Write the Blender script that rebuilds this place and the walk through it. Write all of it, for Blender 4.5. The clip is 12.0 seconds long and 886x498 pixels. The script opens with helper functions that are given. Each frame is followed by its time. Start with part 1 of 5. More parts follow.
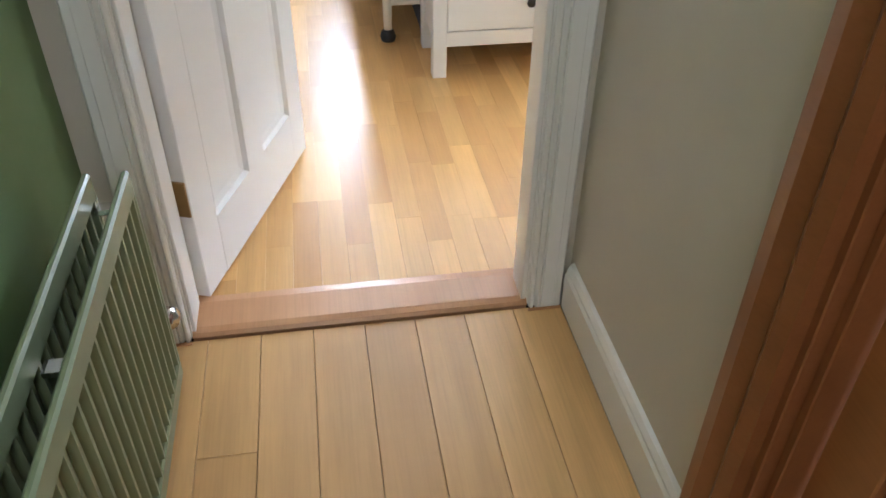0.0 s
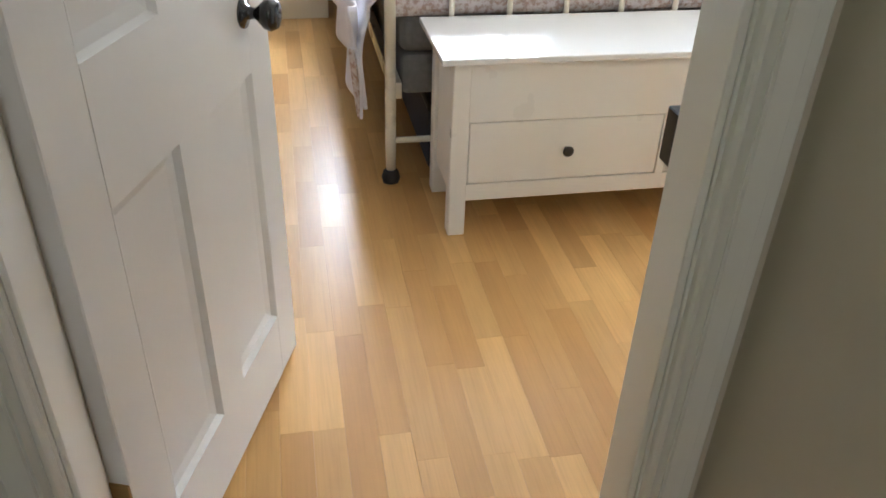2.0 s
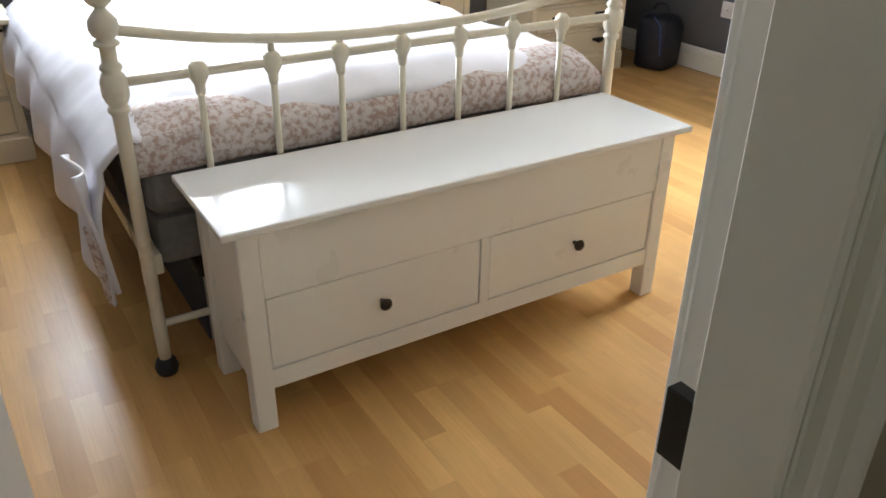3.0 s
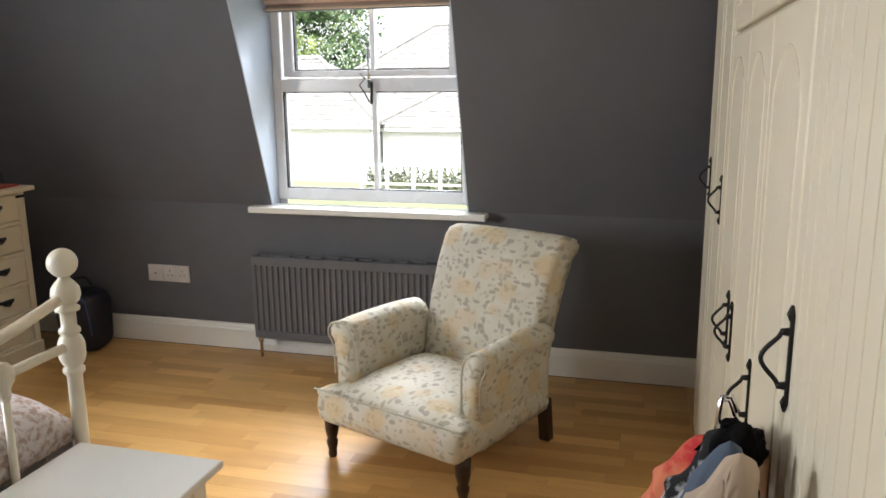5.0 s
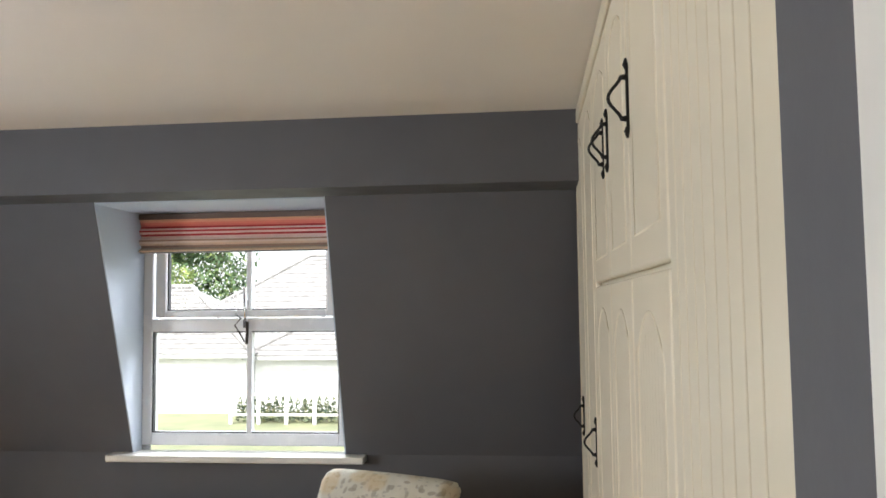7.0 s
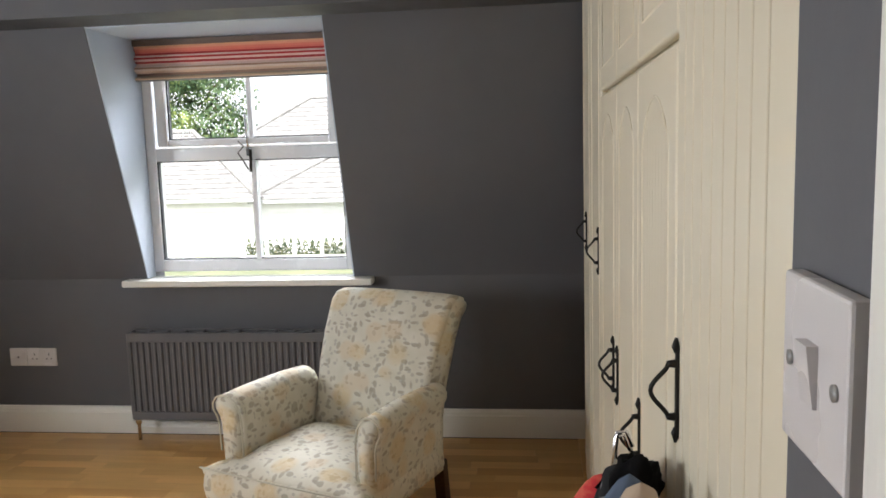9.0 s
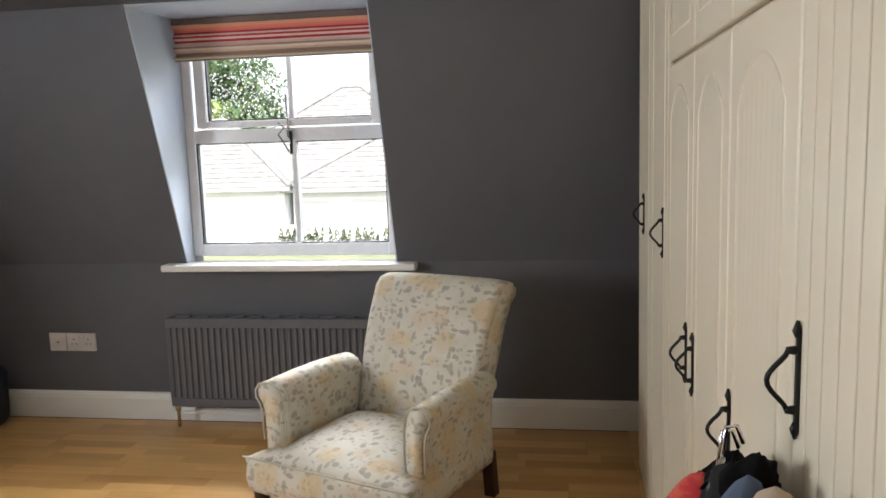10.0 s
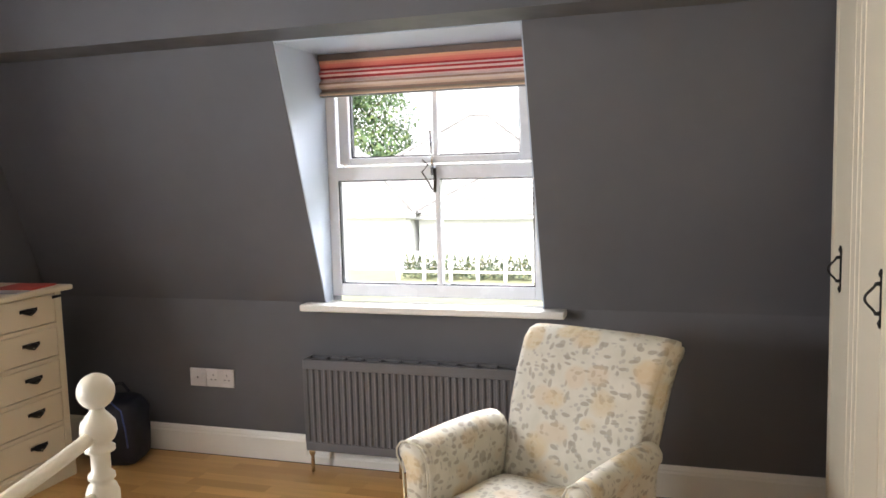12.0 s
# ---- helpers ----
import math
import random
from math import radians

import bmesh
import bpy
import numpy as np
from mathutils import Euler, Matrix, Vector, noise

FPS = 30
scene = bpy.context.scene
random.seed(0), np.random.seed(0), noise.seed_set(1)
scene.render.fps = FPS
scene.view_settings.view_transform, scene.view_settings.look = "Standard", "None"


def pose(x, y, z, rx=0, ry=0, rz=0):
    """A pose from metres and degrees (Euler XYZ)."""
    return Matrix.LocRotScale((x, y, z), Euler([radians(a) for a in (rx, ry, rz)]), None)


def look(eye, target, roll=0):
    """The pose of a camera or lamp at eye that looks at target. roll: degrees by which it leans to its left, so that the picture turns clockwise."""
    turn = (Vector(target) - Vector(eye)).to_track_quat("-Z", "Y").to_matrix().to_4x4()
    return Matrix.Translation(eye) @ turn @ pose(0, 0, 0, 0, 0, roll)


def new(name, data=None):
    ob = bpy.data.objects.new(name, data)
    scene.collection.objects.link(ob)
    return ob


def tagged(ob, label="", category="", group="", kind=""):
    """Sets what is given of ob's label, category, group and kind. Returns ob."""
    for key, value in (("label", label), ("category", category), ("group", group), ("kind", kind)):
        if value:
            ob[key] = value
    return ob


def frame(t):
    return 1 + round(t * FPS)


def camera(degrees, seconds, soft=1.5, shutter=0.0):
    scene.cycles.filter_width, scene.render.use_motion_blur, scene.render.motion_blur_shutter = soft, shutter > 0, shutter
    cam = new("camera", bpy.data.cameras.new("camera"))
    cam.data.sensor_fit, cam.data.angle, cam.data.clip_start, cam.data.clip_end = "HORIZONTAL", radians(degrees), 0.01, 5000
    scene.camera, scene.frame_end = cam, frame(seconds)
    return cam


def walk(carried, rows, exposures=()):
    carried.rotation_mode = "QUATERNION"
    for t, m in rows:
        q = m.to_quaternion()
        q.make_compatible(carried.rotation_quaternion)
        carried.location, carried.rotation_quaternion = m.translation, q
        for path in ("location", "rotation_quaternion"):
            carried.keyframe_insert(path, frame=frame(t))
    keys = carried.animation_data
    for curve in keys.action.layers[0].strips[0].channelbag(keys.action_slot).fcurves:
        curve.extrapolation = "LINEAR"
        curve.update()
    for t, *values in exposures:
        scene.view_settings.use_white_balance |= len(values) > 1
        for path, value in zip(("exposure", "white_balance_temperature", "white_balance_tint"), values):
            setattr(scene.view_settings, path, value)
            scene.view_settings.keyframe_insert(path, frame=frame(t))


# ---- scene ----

# ---- camera ----
cam = camera(58.51, 12.0, soft=1.6, shutter=0.0)
HALL_PATH = [
    (0, (1.658, -0.051, 1.186), (0.091, 0.213, -0.028), 0.7),
    (0.5, (1.559, -0.1, 1.201), (-0.085, 0.03, 0.069), 0.0),
    (1, (1.43, -0.14, 1.215), (-0.241, 0.018, 0.128), -0.3),
    (1.5, (1.243, -0.105, 1.211), (-0.427, 0.126, 0.136), 0.8),
    (2, (1.046, -0.081, 1.203), (-0.595, 0.264, 0.113), 2.1),
    (2.5, (0.781, -0.084, 1.235), (-0.802, 0.547, 0.187), 1.0),
    (2.7, (0.704, -0.085, 1.231), (-0.85, 0.673, 0.226), 0.8),
]
SWITCH_PATH = [
    (5.5, (0.062, 0.239, 1.327), (-0.272, 2.205, 1.17), -2.2),
    (8.3, (0.047, 0.224, 1.323), (-0.178, 2.207, 1.193), -1.2),
    (8.5, (0.051, 0.217, 1.307), (-0.176, 2.197, 1.132), -1.3),
    (9, (0.049, 0.214, 1.294), (-0.182, 2.184, 1.039), -1.7),
]
PATH = [
    (4.3, (0.104, 0.175, 1.276, 70.75, -0.40, 31.68)),
    (4.5, (0.094, 0.183, 1.290, 72.21, -0.13, 26.51)),
    (5, (0.061, 0.219, 1.319, 77.87, 0.53, 15.21)),
    (6, (0.060, 0.226, 1.388, 91.44, 0.95, 7.10)),
    (6.5, (0.055, 0.215, 1.383, 95.01, 0.56, 6.23)),
    (9.5, (0.028, 0.225, 1.279, 81.93, 1.35, 7.16)),
    (10, (-0.033, 0.313, 1.259, 82.00, 1.80, 8.61)),
    (10.5, (-0.101, 0.429, 1.276, 82.74, 2.58, 11.22)),
    (11, (-0.142, 0.488, 1.297, 86.76, 2.47, 15.79)),
    (11.5, (-0.168, 0.503, 1.328, 87.38, 2.98, 15.90)),
    (12, (-0.181, 0.509, 1.309, 84.17, 1.54, 17.50)),
]
EXPO = [(0, 2.78, 5450, 8), (1, 2.42, 5550, 8), (1.5, 2.35, 5750, 8), (2.7, 1.75, 5950, 8), (4.3, 1.0, 6700, 9), (5, 1.03, 6500, 10), (6, 0.88, 6450, 10), (8.5, 0.95, 6450, 10), (9.5, 0.85, 6450, 12), (10.5, 1.02, 6450, 12), (11, 1.25, 6500, 12), (12, 1.35, 6550, 14)]
walk(cam, sorted([(t, look(e, a, r)) for t, e, a, r in HALL_PATH + SWITCH_PATH] + [(t, pose(*p)) for t, p in PATH], key=lambda row: row[0]), exposures=EXPO)

# ---- world and light ----
world = bpy.data.worlds.new("sky")
scene.world = world
world.use_nodes = True
wn, wl = world.node_tree.nodes, world.node_tree.links
sky = wn.new("ShaderNodeTexSky")
sky.sky_type, sky.sun_disc = "NISHITA", False
sky.sun_elevation, sky.sun_rotation = radians(48), radians(190)
sky.air_density, sky.dust_density = 1.0, 2.0
overcast = wn.new("ShaderNodeMix")
overcast.data_type = "RGBA"
overcast.inputs[0].default_value = 0.75
overcast.inputs[7].default_value = (9.0, 9.3, 9.8, 1)
wl.new(sky.outputs[0], overcast.inputs[6])
wl.new(overcast.outputs[2], wn["Background"].inputs[0])
wn["Background"].inputs[1].default_value = 0.15
sun = new("sun", bpy.data.lights.new("sun", "SUN"))
sun.data.energy, sun.data.angle, sun.data.color = 4.8, radians(10), (1.0, 0.96, 0.9)
sun.matrix_world = look((0, 0, 0), (0.12, 0.66, -0.74))


def area_lamp(name, eye, target, w, h, power, color):
    ob = new(name, bpy.data.lights.new(name, "AREA"))
    ob.data.shape, ob.data.size, ob.data.size_y = "RECTANGLE", w, h
    ob.data.energy, ob.data.color = power, color
    ob.matrix_world = look(eye, target)
    return ob


area_lamp("daylight_west", (-3.36, 0.72, 1.28), (0, 0.72, 1.1), 1.36, 0.72, 44, (0.93, 0.97, 1.0))
area_lamp("daylight_north", (-1.25, 7.5, 4.0), (-1.2, 3.6, 1.3), 5.0, 2.5, 530, (0.90, 0.95, 1.0))
# unseen fill hung below the hall ceiling, added only to brighten the hall
area_lamp("hall_fill_lamp", (2.05, -0.1, 2.0), (1.75, 0.05, 0.6), 0.5, 0.5, 1.15, (1.0, 0.88, 0.74))

# ---- materials ----


def srgb(r, g, b):
    f = lambda c: (c / 255 / 12.92) if c < 11 else ((c / 255 + 0.055) / 1.055) ** 2.4
    return (f(r), f(g), f(b), 1)


class Mat:
    """A node material with short-hands."""

    def __init__(self, name, rough=0.5, spec=0.5, metal=0.0, coat=0.0):
        self.m = bpy.data.materials.new(name)
        self.m.use_nodes = True
        self.t = self.m.node_tree
        self.b = self.t.nodes["Principled BSDF"]
        self.b.inputs["Roughness"].default_value = rough
        self.b.inputs["Metallic"].default_value = metal
        self.b.inputs["Specular IOR Level"].default_value = spec
        self.b.inputs["Coat Weight"].default_value = coat
        self.co = None

    def n(self, kind, **sets):
        node = self.t.nodes.new("ShaderNode" + kind)
        for k, v in sets.items():
            node.inputs[k.replace("_", " ")].default_value = v
        return node

    def link(self, a, b):
        self.t.links.new(a, b)

    def coords(self, scale=(1, 1, 1), world_space=False, turn=(0, 0, 0)):
        m = self.n("Mapping", Scale=scale, Rotation=turn)
        if world_space:
            self.link(self.n("NewGeometry").outputs["Position"], m.inputs[0])
        else:
            self.link(self.n("TexCoord").outputs["Object"], m.inputs[0])
        return m.outputs[0]

    def noise(self, co, scale, detail=3.0, rough=0.5):
        n = self.n("TexNoise", Scale=scale, Detail=detail, Roughness=rough)
        self.link(co, n.inputs["Vector"])
        return n.outputs[0]

    def ramp(self, fac, stops):
        r = self.n("ValToRGB")
        els = r.color_ramp.elements
        while len(els) < len(stops):
            els.new(0.5)
        for e, (p, c) in zip(els, stops):
            e.position, e.color = p, c if len(c) == 4 else (*c, 1)
        self.link(fac, r.inputs[0])
        return r.outputs[0]

    def mix(self, fac, a, b, mode="MIX"):
        x = self.t.nodes.new("ShaderNodeMix")
        x.data_type, x.blend_type = "RGBA", mode
        for sock, v in ((x.inputs[0], fac), (x.inputs[6], a), (x.inputs[7], b)):
            if isinstance(v, (int, float, tuple)):
                sock.default_value = v
            else:
                self.link(v, sock)
        return x.outputs[2]

    def math(self, op, a, b=0.0):
        x = self.t.nodes.new("ShaderNodeMath")
        x.operation = op
        for sock, v in zip(x.inputs, (a, b)):
            if isinstance(v, (int, float)):
                sock.default_value = v
            else:
                self.link(v, sock)
        return x.outputs[0]

    def color(self, c):
        if isinstance(c, tuple):
            self.b.inputs["Base Color"].default_value = c
        else:
            self.link(c, self.b.inputs["Base Color"])

    def bump(self, h, strength=0.2, dist=0.002):
        x = self.n("Bump", Strength=strength, Distance=dist)
        self.link(h, x.inputs["Height"])
        self.link(x.outputs[0], self.b.inputs["Normal"])


def scaled(c, k):
    return (c[0] * k, c[1] * k, c[2] * k, 1)


def paint(name, c, rough=0.45, grain=120, strength=0.08, spread=0.06, coat=0.0, vary=1.0):
    m = Mat(name, rough, coat=coat)
    co = m.coords(world_space=True)
    big = m.noise(co, 1.7, 4)
    m.color(m.ramp(big, [(0.3, scaled(c, 1 - spread)), (0.7, scaled(c, 1 + spread))]))
    if strength:
        m.bump(m.noise(co, grain, 3), strength, 0.001)
    rr = m.ramp(m.noise(co, 9, 3), [(0.3, (rough - 0.05 * vary,) * 3), (0.7, (rough + 0.07 * vary,) * 3)])
    m.link(rr, m.b.inputs["Roughness"])
    return m.m


GREY = (0.105, 0.105, 0.115, 1)
M_GREY = paint("grey_wall_paint", GREY, 0.62, 90, 0.25, 0.05)
M_GREEN = paint("green_wall_paint", (0.16, 0.24, 0.10, 1), 0.6, 90, 0.25, 0.05)
M_HALLCREAM = paint("hall_wall_paint", (0.56, 0.51, 0.43, 1), 0.7, 60, 0.3, 0.04)
M_CEIL = paint("ceiling_paint", (0.80, 0.75, 0.69, 1), 0.8, 60, 0.2, 0.02)
M_WHITE = paint("white_gloss_paint", (0.78, 0.765, 0.72, 1), 0.3, 60, 0.12, 0.02, 0.0, 0.15)
# white paint by the window, with the bluish daylight put into its base colour
M_REVEAL = paint("daylight_tinted_reveal_paint", (0.50, 0.56, 0.65, 1), 0.6, 60, 0.2, 0.02)
M_DOOR = paint("white_door_paint", (0.78, 0.775, 0.76, 1), 0.35, 30, 0.25, 0.02, 0.0, 0.15)
M_CHEST = paint("white_lacquer", (0.80, 0.79, 0.755, 1), 0.32, 40, 0.12, 0.02)
M_CHEST_TOP = paint("white_lacquer_top", (0.80, 0.80, 0.79, 1), 0.16, 20, 0.06, 0.01)
M_CREAM = paint("cream_cupboard_paint", (0.76, 0.69, 0.54, 1), 0.33, 40, 0.0, 0.008, 0.0, 0.1)
M_DRESS = paint("cream_furniture_paint", (0.72, 0.64, 0.48, 1), 0.38, 30, 0.15, 0.03)
M_BED = paint("cream_metal_paint", (0.74, 0.69, 0.57, 1), 0.3, 50, 0.1, 0.02)
M_RAD = paint("grey_radiator_paint", (0.12, 0.12, 0.13, 1), 0.4, 90, 0.1, 0.03)
M_GRAD = paint("green_radiator_paint", (0.20, 0.24, 0.14, 1), 0.35, 90, 0.1, 0.03)
M_UPVC = paint("white_upvc", (0.80, 0.81, 0.83, 1), 0.25, 30, 0.03, 0.01)
M_SOCKET = paint("white_plastic", (0.63, 0.60, 0.60, 1), 0.25, 30, 0.03, 0.01)


def simple(name, c, rough=0.5, metal=0.0, spread=0.12, scale=8.0, coat=0.0):
    m = Mat(name, rough, metal=metal, coat=coat)
    co = m.coords(world_space=True)
    m.color(m.ramp(m.noise(co, scale, 4), [(0.3, scaled(c, 1 - spread)), (0.7, scaled(c, 1 + spread))]))
    m.bump(m.noise(co, scale * 20, 2), 0.15, 0.001)
    return m.m


M_BLACK = simple("black_iron", (0.018, 0.017, 0.016, 1), 0.42, 0.6)
M_KNOB = simple("dark_knob", (0.05, 0.042, 0.035, 1), 0.3, 0.7)
M_SCREW = simple("dull_screw", (0.35, 0.34, 0.33, 1), 0.4, 0.3)
M_BLACKGLOSS = simple("black_glossy", (0.012, 0.012, 0.014, 1), 0.12, 0.0, coat=0.5)
M_BRASS = simple("tarnished_brass", (0.34, 0.22, 0.09, 1), 0.4, 0.8)
M_CHROME = simple("chrome", (0.75, 0.75, 0.76, 1), 0.12, 1.0, 0.03)
M_RUBBER = simple("black_rubber", (0.02, 0.02, 0.02, 1), 0.6)
M_DARKWOOD = simple("dark_turned_wood", (0.035, 0.014, 0.008, 1), 0.35, 0, 0.3, 25)
M_DARKGAP = simple("shadow_gap", (0.01, 0.009, 0.008, 1), 0.9)
M_NAVY = simple("navy_nylon", (0.008, 0.010, 0.022, 1), 0.5, 0, 0.3, 14)
M_BLUETRIM = simple("blue_trim", (0.04, 0.07, 0.25, 1), 0.4)
M_RED = simple("red_paper", (0.55, 0.07, 0.05, 1), 0.5)
M_PAPER = simple("grey_paper", (0.5, 0.5, 0.52, 1), 0.5)
M_BOOK = simple("tan_book_cover", (0.55, 0.38, 0.22, 1), 0.5)
M_BLINDRAIL = simple("brown_blind_rail", (0.17, 0.12, 0.10, 1), 0.7)
M_BASKET = simple("white_woven_basket", (0.62, 0.60, 0.57, 1), 0.7, 0, 0.1, 60)
M_BLACKCLOTH = simple("black_cloth", (0.006, 0.0055, 0.006, 1), 0.95, 0, 0.4, 30)
M_BLACKCLOTH.node_tree.nodes["Principled BSDF"].inputs["Specular IOR Level"].default_value = 0.1
M_LAMPBASE = simple("cream_ceramic", (0.55, 0.50, 0.37, 1), 0.3)
M_SHADE = simple("cream_lampshade", (0.72, 0.68, 0.56, 1), 0.8, 0, 0.04)
M_BOXGREY = simple("grey_base_cloth", (0.22, 0.215, 0.21, 1), 0.9, 0, 0.1, 50)
M_GASKET = simple("black_gasket", (0.02, 0.02, 0.025, 1), 0.5)
M_STONE = simple("white_render", (0.82, 0.82, 0.82, 1), 0.9, 0, 0.05, 2)
M_FENCE = simple("white_picket_paint", (0.75, 0.75, 0.74, 1), 0.6)
M_DARKWIN = simple("dark_house_window", (0.05, 0.08, 0.08, 1), 0.15)
M_TRUNK = simple("bark", (0.09, 0.06, 0.04, 1), 0.9)


def wood_floor(name, light, dark, rough, island, grain=1.0, knots=0.0):
    m = Mat(name, rough, spec=0.38, coat=0.05)
    m.b.inputs["Coat Roughness"].default_value = 0.28
    geo = m.n("NewGeometry").outputs["Random Per Island"] if island else m.n("ObjectInfo").outputs["Random"]
    pos = m.n("NewGeometry").outputs["Position"]
    off = m.n("CombineXYZ")
    m.link(m.math("MULTIPLY", geo, 37.0), off.inputs[0])
    m.link(m.math("MULTIPLY", geo, 11.0), off.inputs[1])
    add = m.n("VectorMath")
    m.link(pos, add.inputs[0])
    m.link(off.outputs[0], add.inputs[1])
    mp = m.n("Mapping", Scale=(1.3, 16, 16))
    m.link(add.outputs[0], mp.inputs[0])
    fine = m.n("Mapping", Scale=(6, 190, 190))
    m.link(add.outputs[0], fine.inputs[0])
    g = m.noise(mp.outputs[0], 1.2, 5, 0.6)
    base = m.ramp(geo, [(0.0, dark), (0.35, tuple((a + b) / 2 for a, b in zip(light, dark))), (0.75, light), (1.0, scaled(light, 1.12))])
    c = m.mix(m.ramp(g, [(0.32, (0, 0, 0)), (0.72, (0.34 * grain,) * 3)]), base, scaled(dark, 0.62))
    c = m.mix(m.ramp(m.noise(fine.outputs[0], 1.0, 2), [(0.45, (0, 0, 0)), (0.75, (0.16,) * 3)]), c, scaled(dark, 0.5))
    blot = m.noise(pos, 3.2, 3)
    c = m.mix(m.ramp(blot, [(0.45, (0, 0, 0)), (0.75, (0.22,) * 3)]), c, scaled(dark, 0.8))
    if knots:
        kp = m.n("Mapping", Scale=(2.2, 6.5, 1))
        m.link(add.outputs[0], kp.inputs[0])
        v = m.n("TexVoronoi", Scale=1.0)
        m.link(kp.outputs[0], v.inputs["Vector"])
        c = m.mix(m.ramp(v.outputs["Distance"], [(0.03, (knots,) * 3), (0.08, (0, 0, 0))]), c, (0.09, 0.025, 0.01, 1))
    m.color(c)
    rr = m.ramp(m.noise(pos, 5, 3), [(0.25, (rough - 0.02,) * 3), (0.75, (rough + 0.05,) * 3)])
    m.link(rr, m.b.inputs["Roughness"])
    m.bump(m.noise(fine.outputs[0], 1.0, 2), 0.05, 0.0006)
    return m.m


BL, BD = (0.71, 0.425, 0.155, 1), (0.55, 0.29, 0.09, 1)
M_STRIP = wood_floor("beech_strip_floor", BL, BD, 0.315, False)
M_STRIP_I = wood_floor("beech_strip_floor_joined", BL, BD, 0.315, True)
M_PLANK = wood_floor("oak_plank_floor", (0.76, 0.47, 0.19, 1), (0.56, 0.32, 0.12, 1), 0.34, False, 1.15, 0.9)
M_THRESH = wood_floor("threshold_wood", (0.54, 0.29, 0.14, 1), (0.45, 0.23, 0.105, 1), 0.3, False, 0.7)
M_REDWOOD = wood_floor("stained_door_wood", (0.38, 0.15, 0.05, 1), (0.24, 0.08, 0.027, 1), 0.28, False, 1.0)


def floral():
    m = Mat("floral_upholstery", 0.85, spec=0.25)
    co = m.coords()
    warp = m.n("TexNoise", Scale=9.0, Detail=2.0)
    m.link(co, warp.inputs["Vector"])
    wv = m.n("VectorMath")
    wv.operation = "MULTIPLY_ADD"
    wv.inputs[1].default_value = (0.05, 0.05, 0.05)
    m.link(warp.outputs[1], wv.inputs[0])
    m.link(co, wv.inputs[2])
    p = wv.outputs[0]

    def spots(scale, lo, hi, gate, turn):
        mp = m.n("Mapping", Rotation=turn)
        m.link(p, mp.inputs[0])
        v = m.n("TexVoronoi", Scale=scale)
        m.link(mp.outputs[0], v.inputs["Vector"])
        sep = m.n("SeparateColor")
        m.link(v.outputs["Color"], sep.inputs[0])
        on = m.math("GREATER_THAN", sep.outputs[0], gate)
        return m.math("MULTIPLY", m.ramp(v.outputs["Distance"], [(lo, (1, 1, 1)), (hi, (0, 0, 0))]), on), v.outputs["Distance"]

    def leaves(scale, stretch, turn, gate):
        mp = m.n("Mapping", Scale=stretch, Rotation=turn)
        m.link(p, mp.inputs[0])
        v = m.n("TexVoronoi", Scale=scale)
        m.link(mp.outputs[0], v.inputs["Vector"])
        sep = m.n("SeparateColor")
        m.link(v.outputs["Color"], sep.inputs[0])
        on = m.math("GREATER_THAN", sep.outputs[1], gate)
        return m.math("MULTIPLY", m.ramp(v.outputs["Distance"], [(0.24, (1, 1, 1)), (0.33, (0, 0, 0))]), on)

    cream = m.ramp(m.noise(co, 14, 3), [(0.3, (0.56, 0.53, 0.44, 1)), (0.7, (0.64, 0.61, 0.53, 1))])
    c = m.mix(m.math("MULTIPLY", leaves(21, (1.0, 1.0, 1.9), (0.5, 0.6, 0.7), 0.05), 0.75), cream, (0.32, 0.285, 0.235, 1))
    c = m.mix(m.math("MULTIPLY", leaves(19, (1.9, 1.0, 1.0), (0.9, 0.2, 1.4), 0.08), 0.7), c, (0.34, 0.30, 0.245, 1))
    c = m.mix(m.math("MULTIPLY", leaves(38, (1.0, 1.8, 1.0), (0.2, 1.2, 0.4), 0.25), 0.6), c, (0.36, 0.34, 0.30, 1))
    f1, d1 = spots(8.5, 0.30, 0.46, 0.42, (0.3, 0.2, 0.5))
    c = m.mix(m.math("MULTIPLY", f1, 0.55), c, (0.60, 0.44, 0.22, 1))
    rings = m.n("TexNoise", Scale=60.0, Detail=2.0)
    m.link(co, rings.inputs["Vector"])
    c = m.mix(m.math("MULTIPLY", f1, m.ramp(rings.outputs[0], [(0.5, (0, 0, 0)), (0.6, (0.6,) * 3)])), c, (0.62, 0.55, 0.40, 1))
    f2, d2 = spots(9.0, 0.28, 0.42, 0.45, (1.1, 0.7, 0.1))
    c = m.mix(m.math("MULTIPLY", f2, 0.45), c, (0.60, 0.46, 0.30, 1))
    m.color(c)
    m.bump(m.noise(co, 420, 2), 0.3, 0.001)
    return m.m


M_FLORAL = floral()
M_PIPING = simple("cream_piping", (0.50, 0.47, 0.38, 1), 0.85)


def cloth(name, c1, c2=None, scale=20.0, lo=0.45, hi=0.55, rough=0.9, stretch=(1, 1, 1)):
    m = Mat(name, rough, spec=0.2)
    co = m.coords(scale=stretch)
    if c2:
        m.color(m.ramp(m.noise(co, scale, 4, 0.6), [(lo, c1), (hi, c2)]))
    else:
        m.color(m.ramp(m.noise(co, 5, 3), [(0.3, scaled(c1, 0.9)), (0.7, scaled(c1, 1.1))]))
    m.bump(m.noise(m.coords(), 300, 2), 0.3, 0.001)
    return m.m


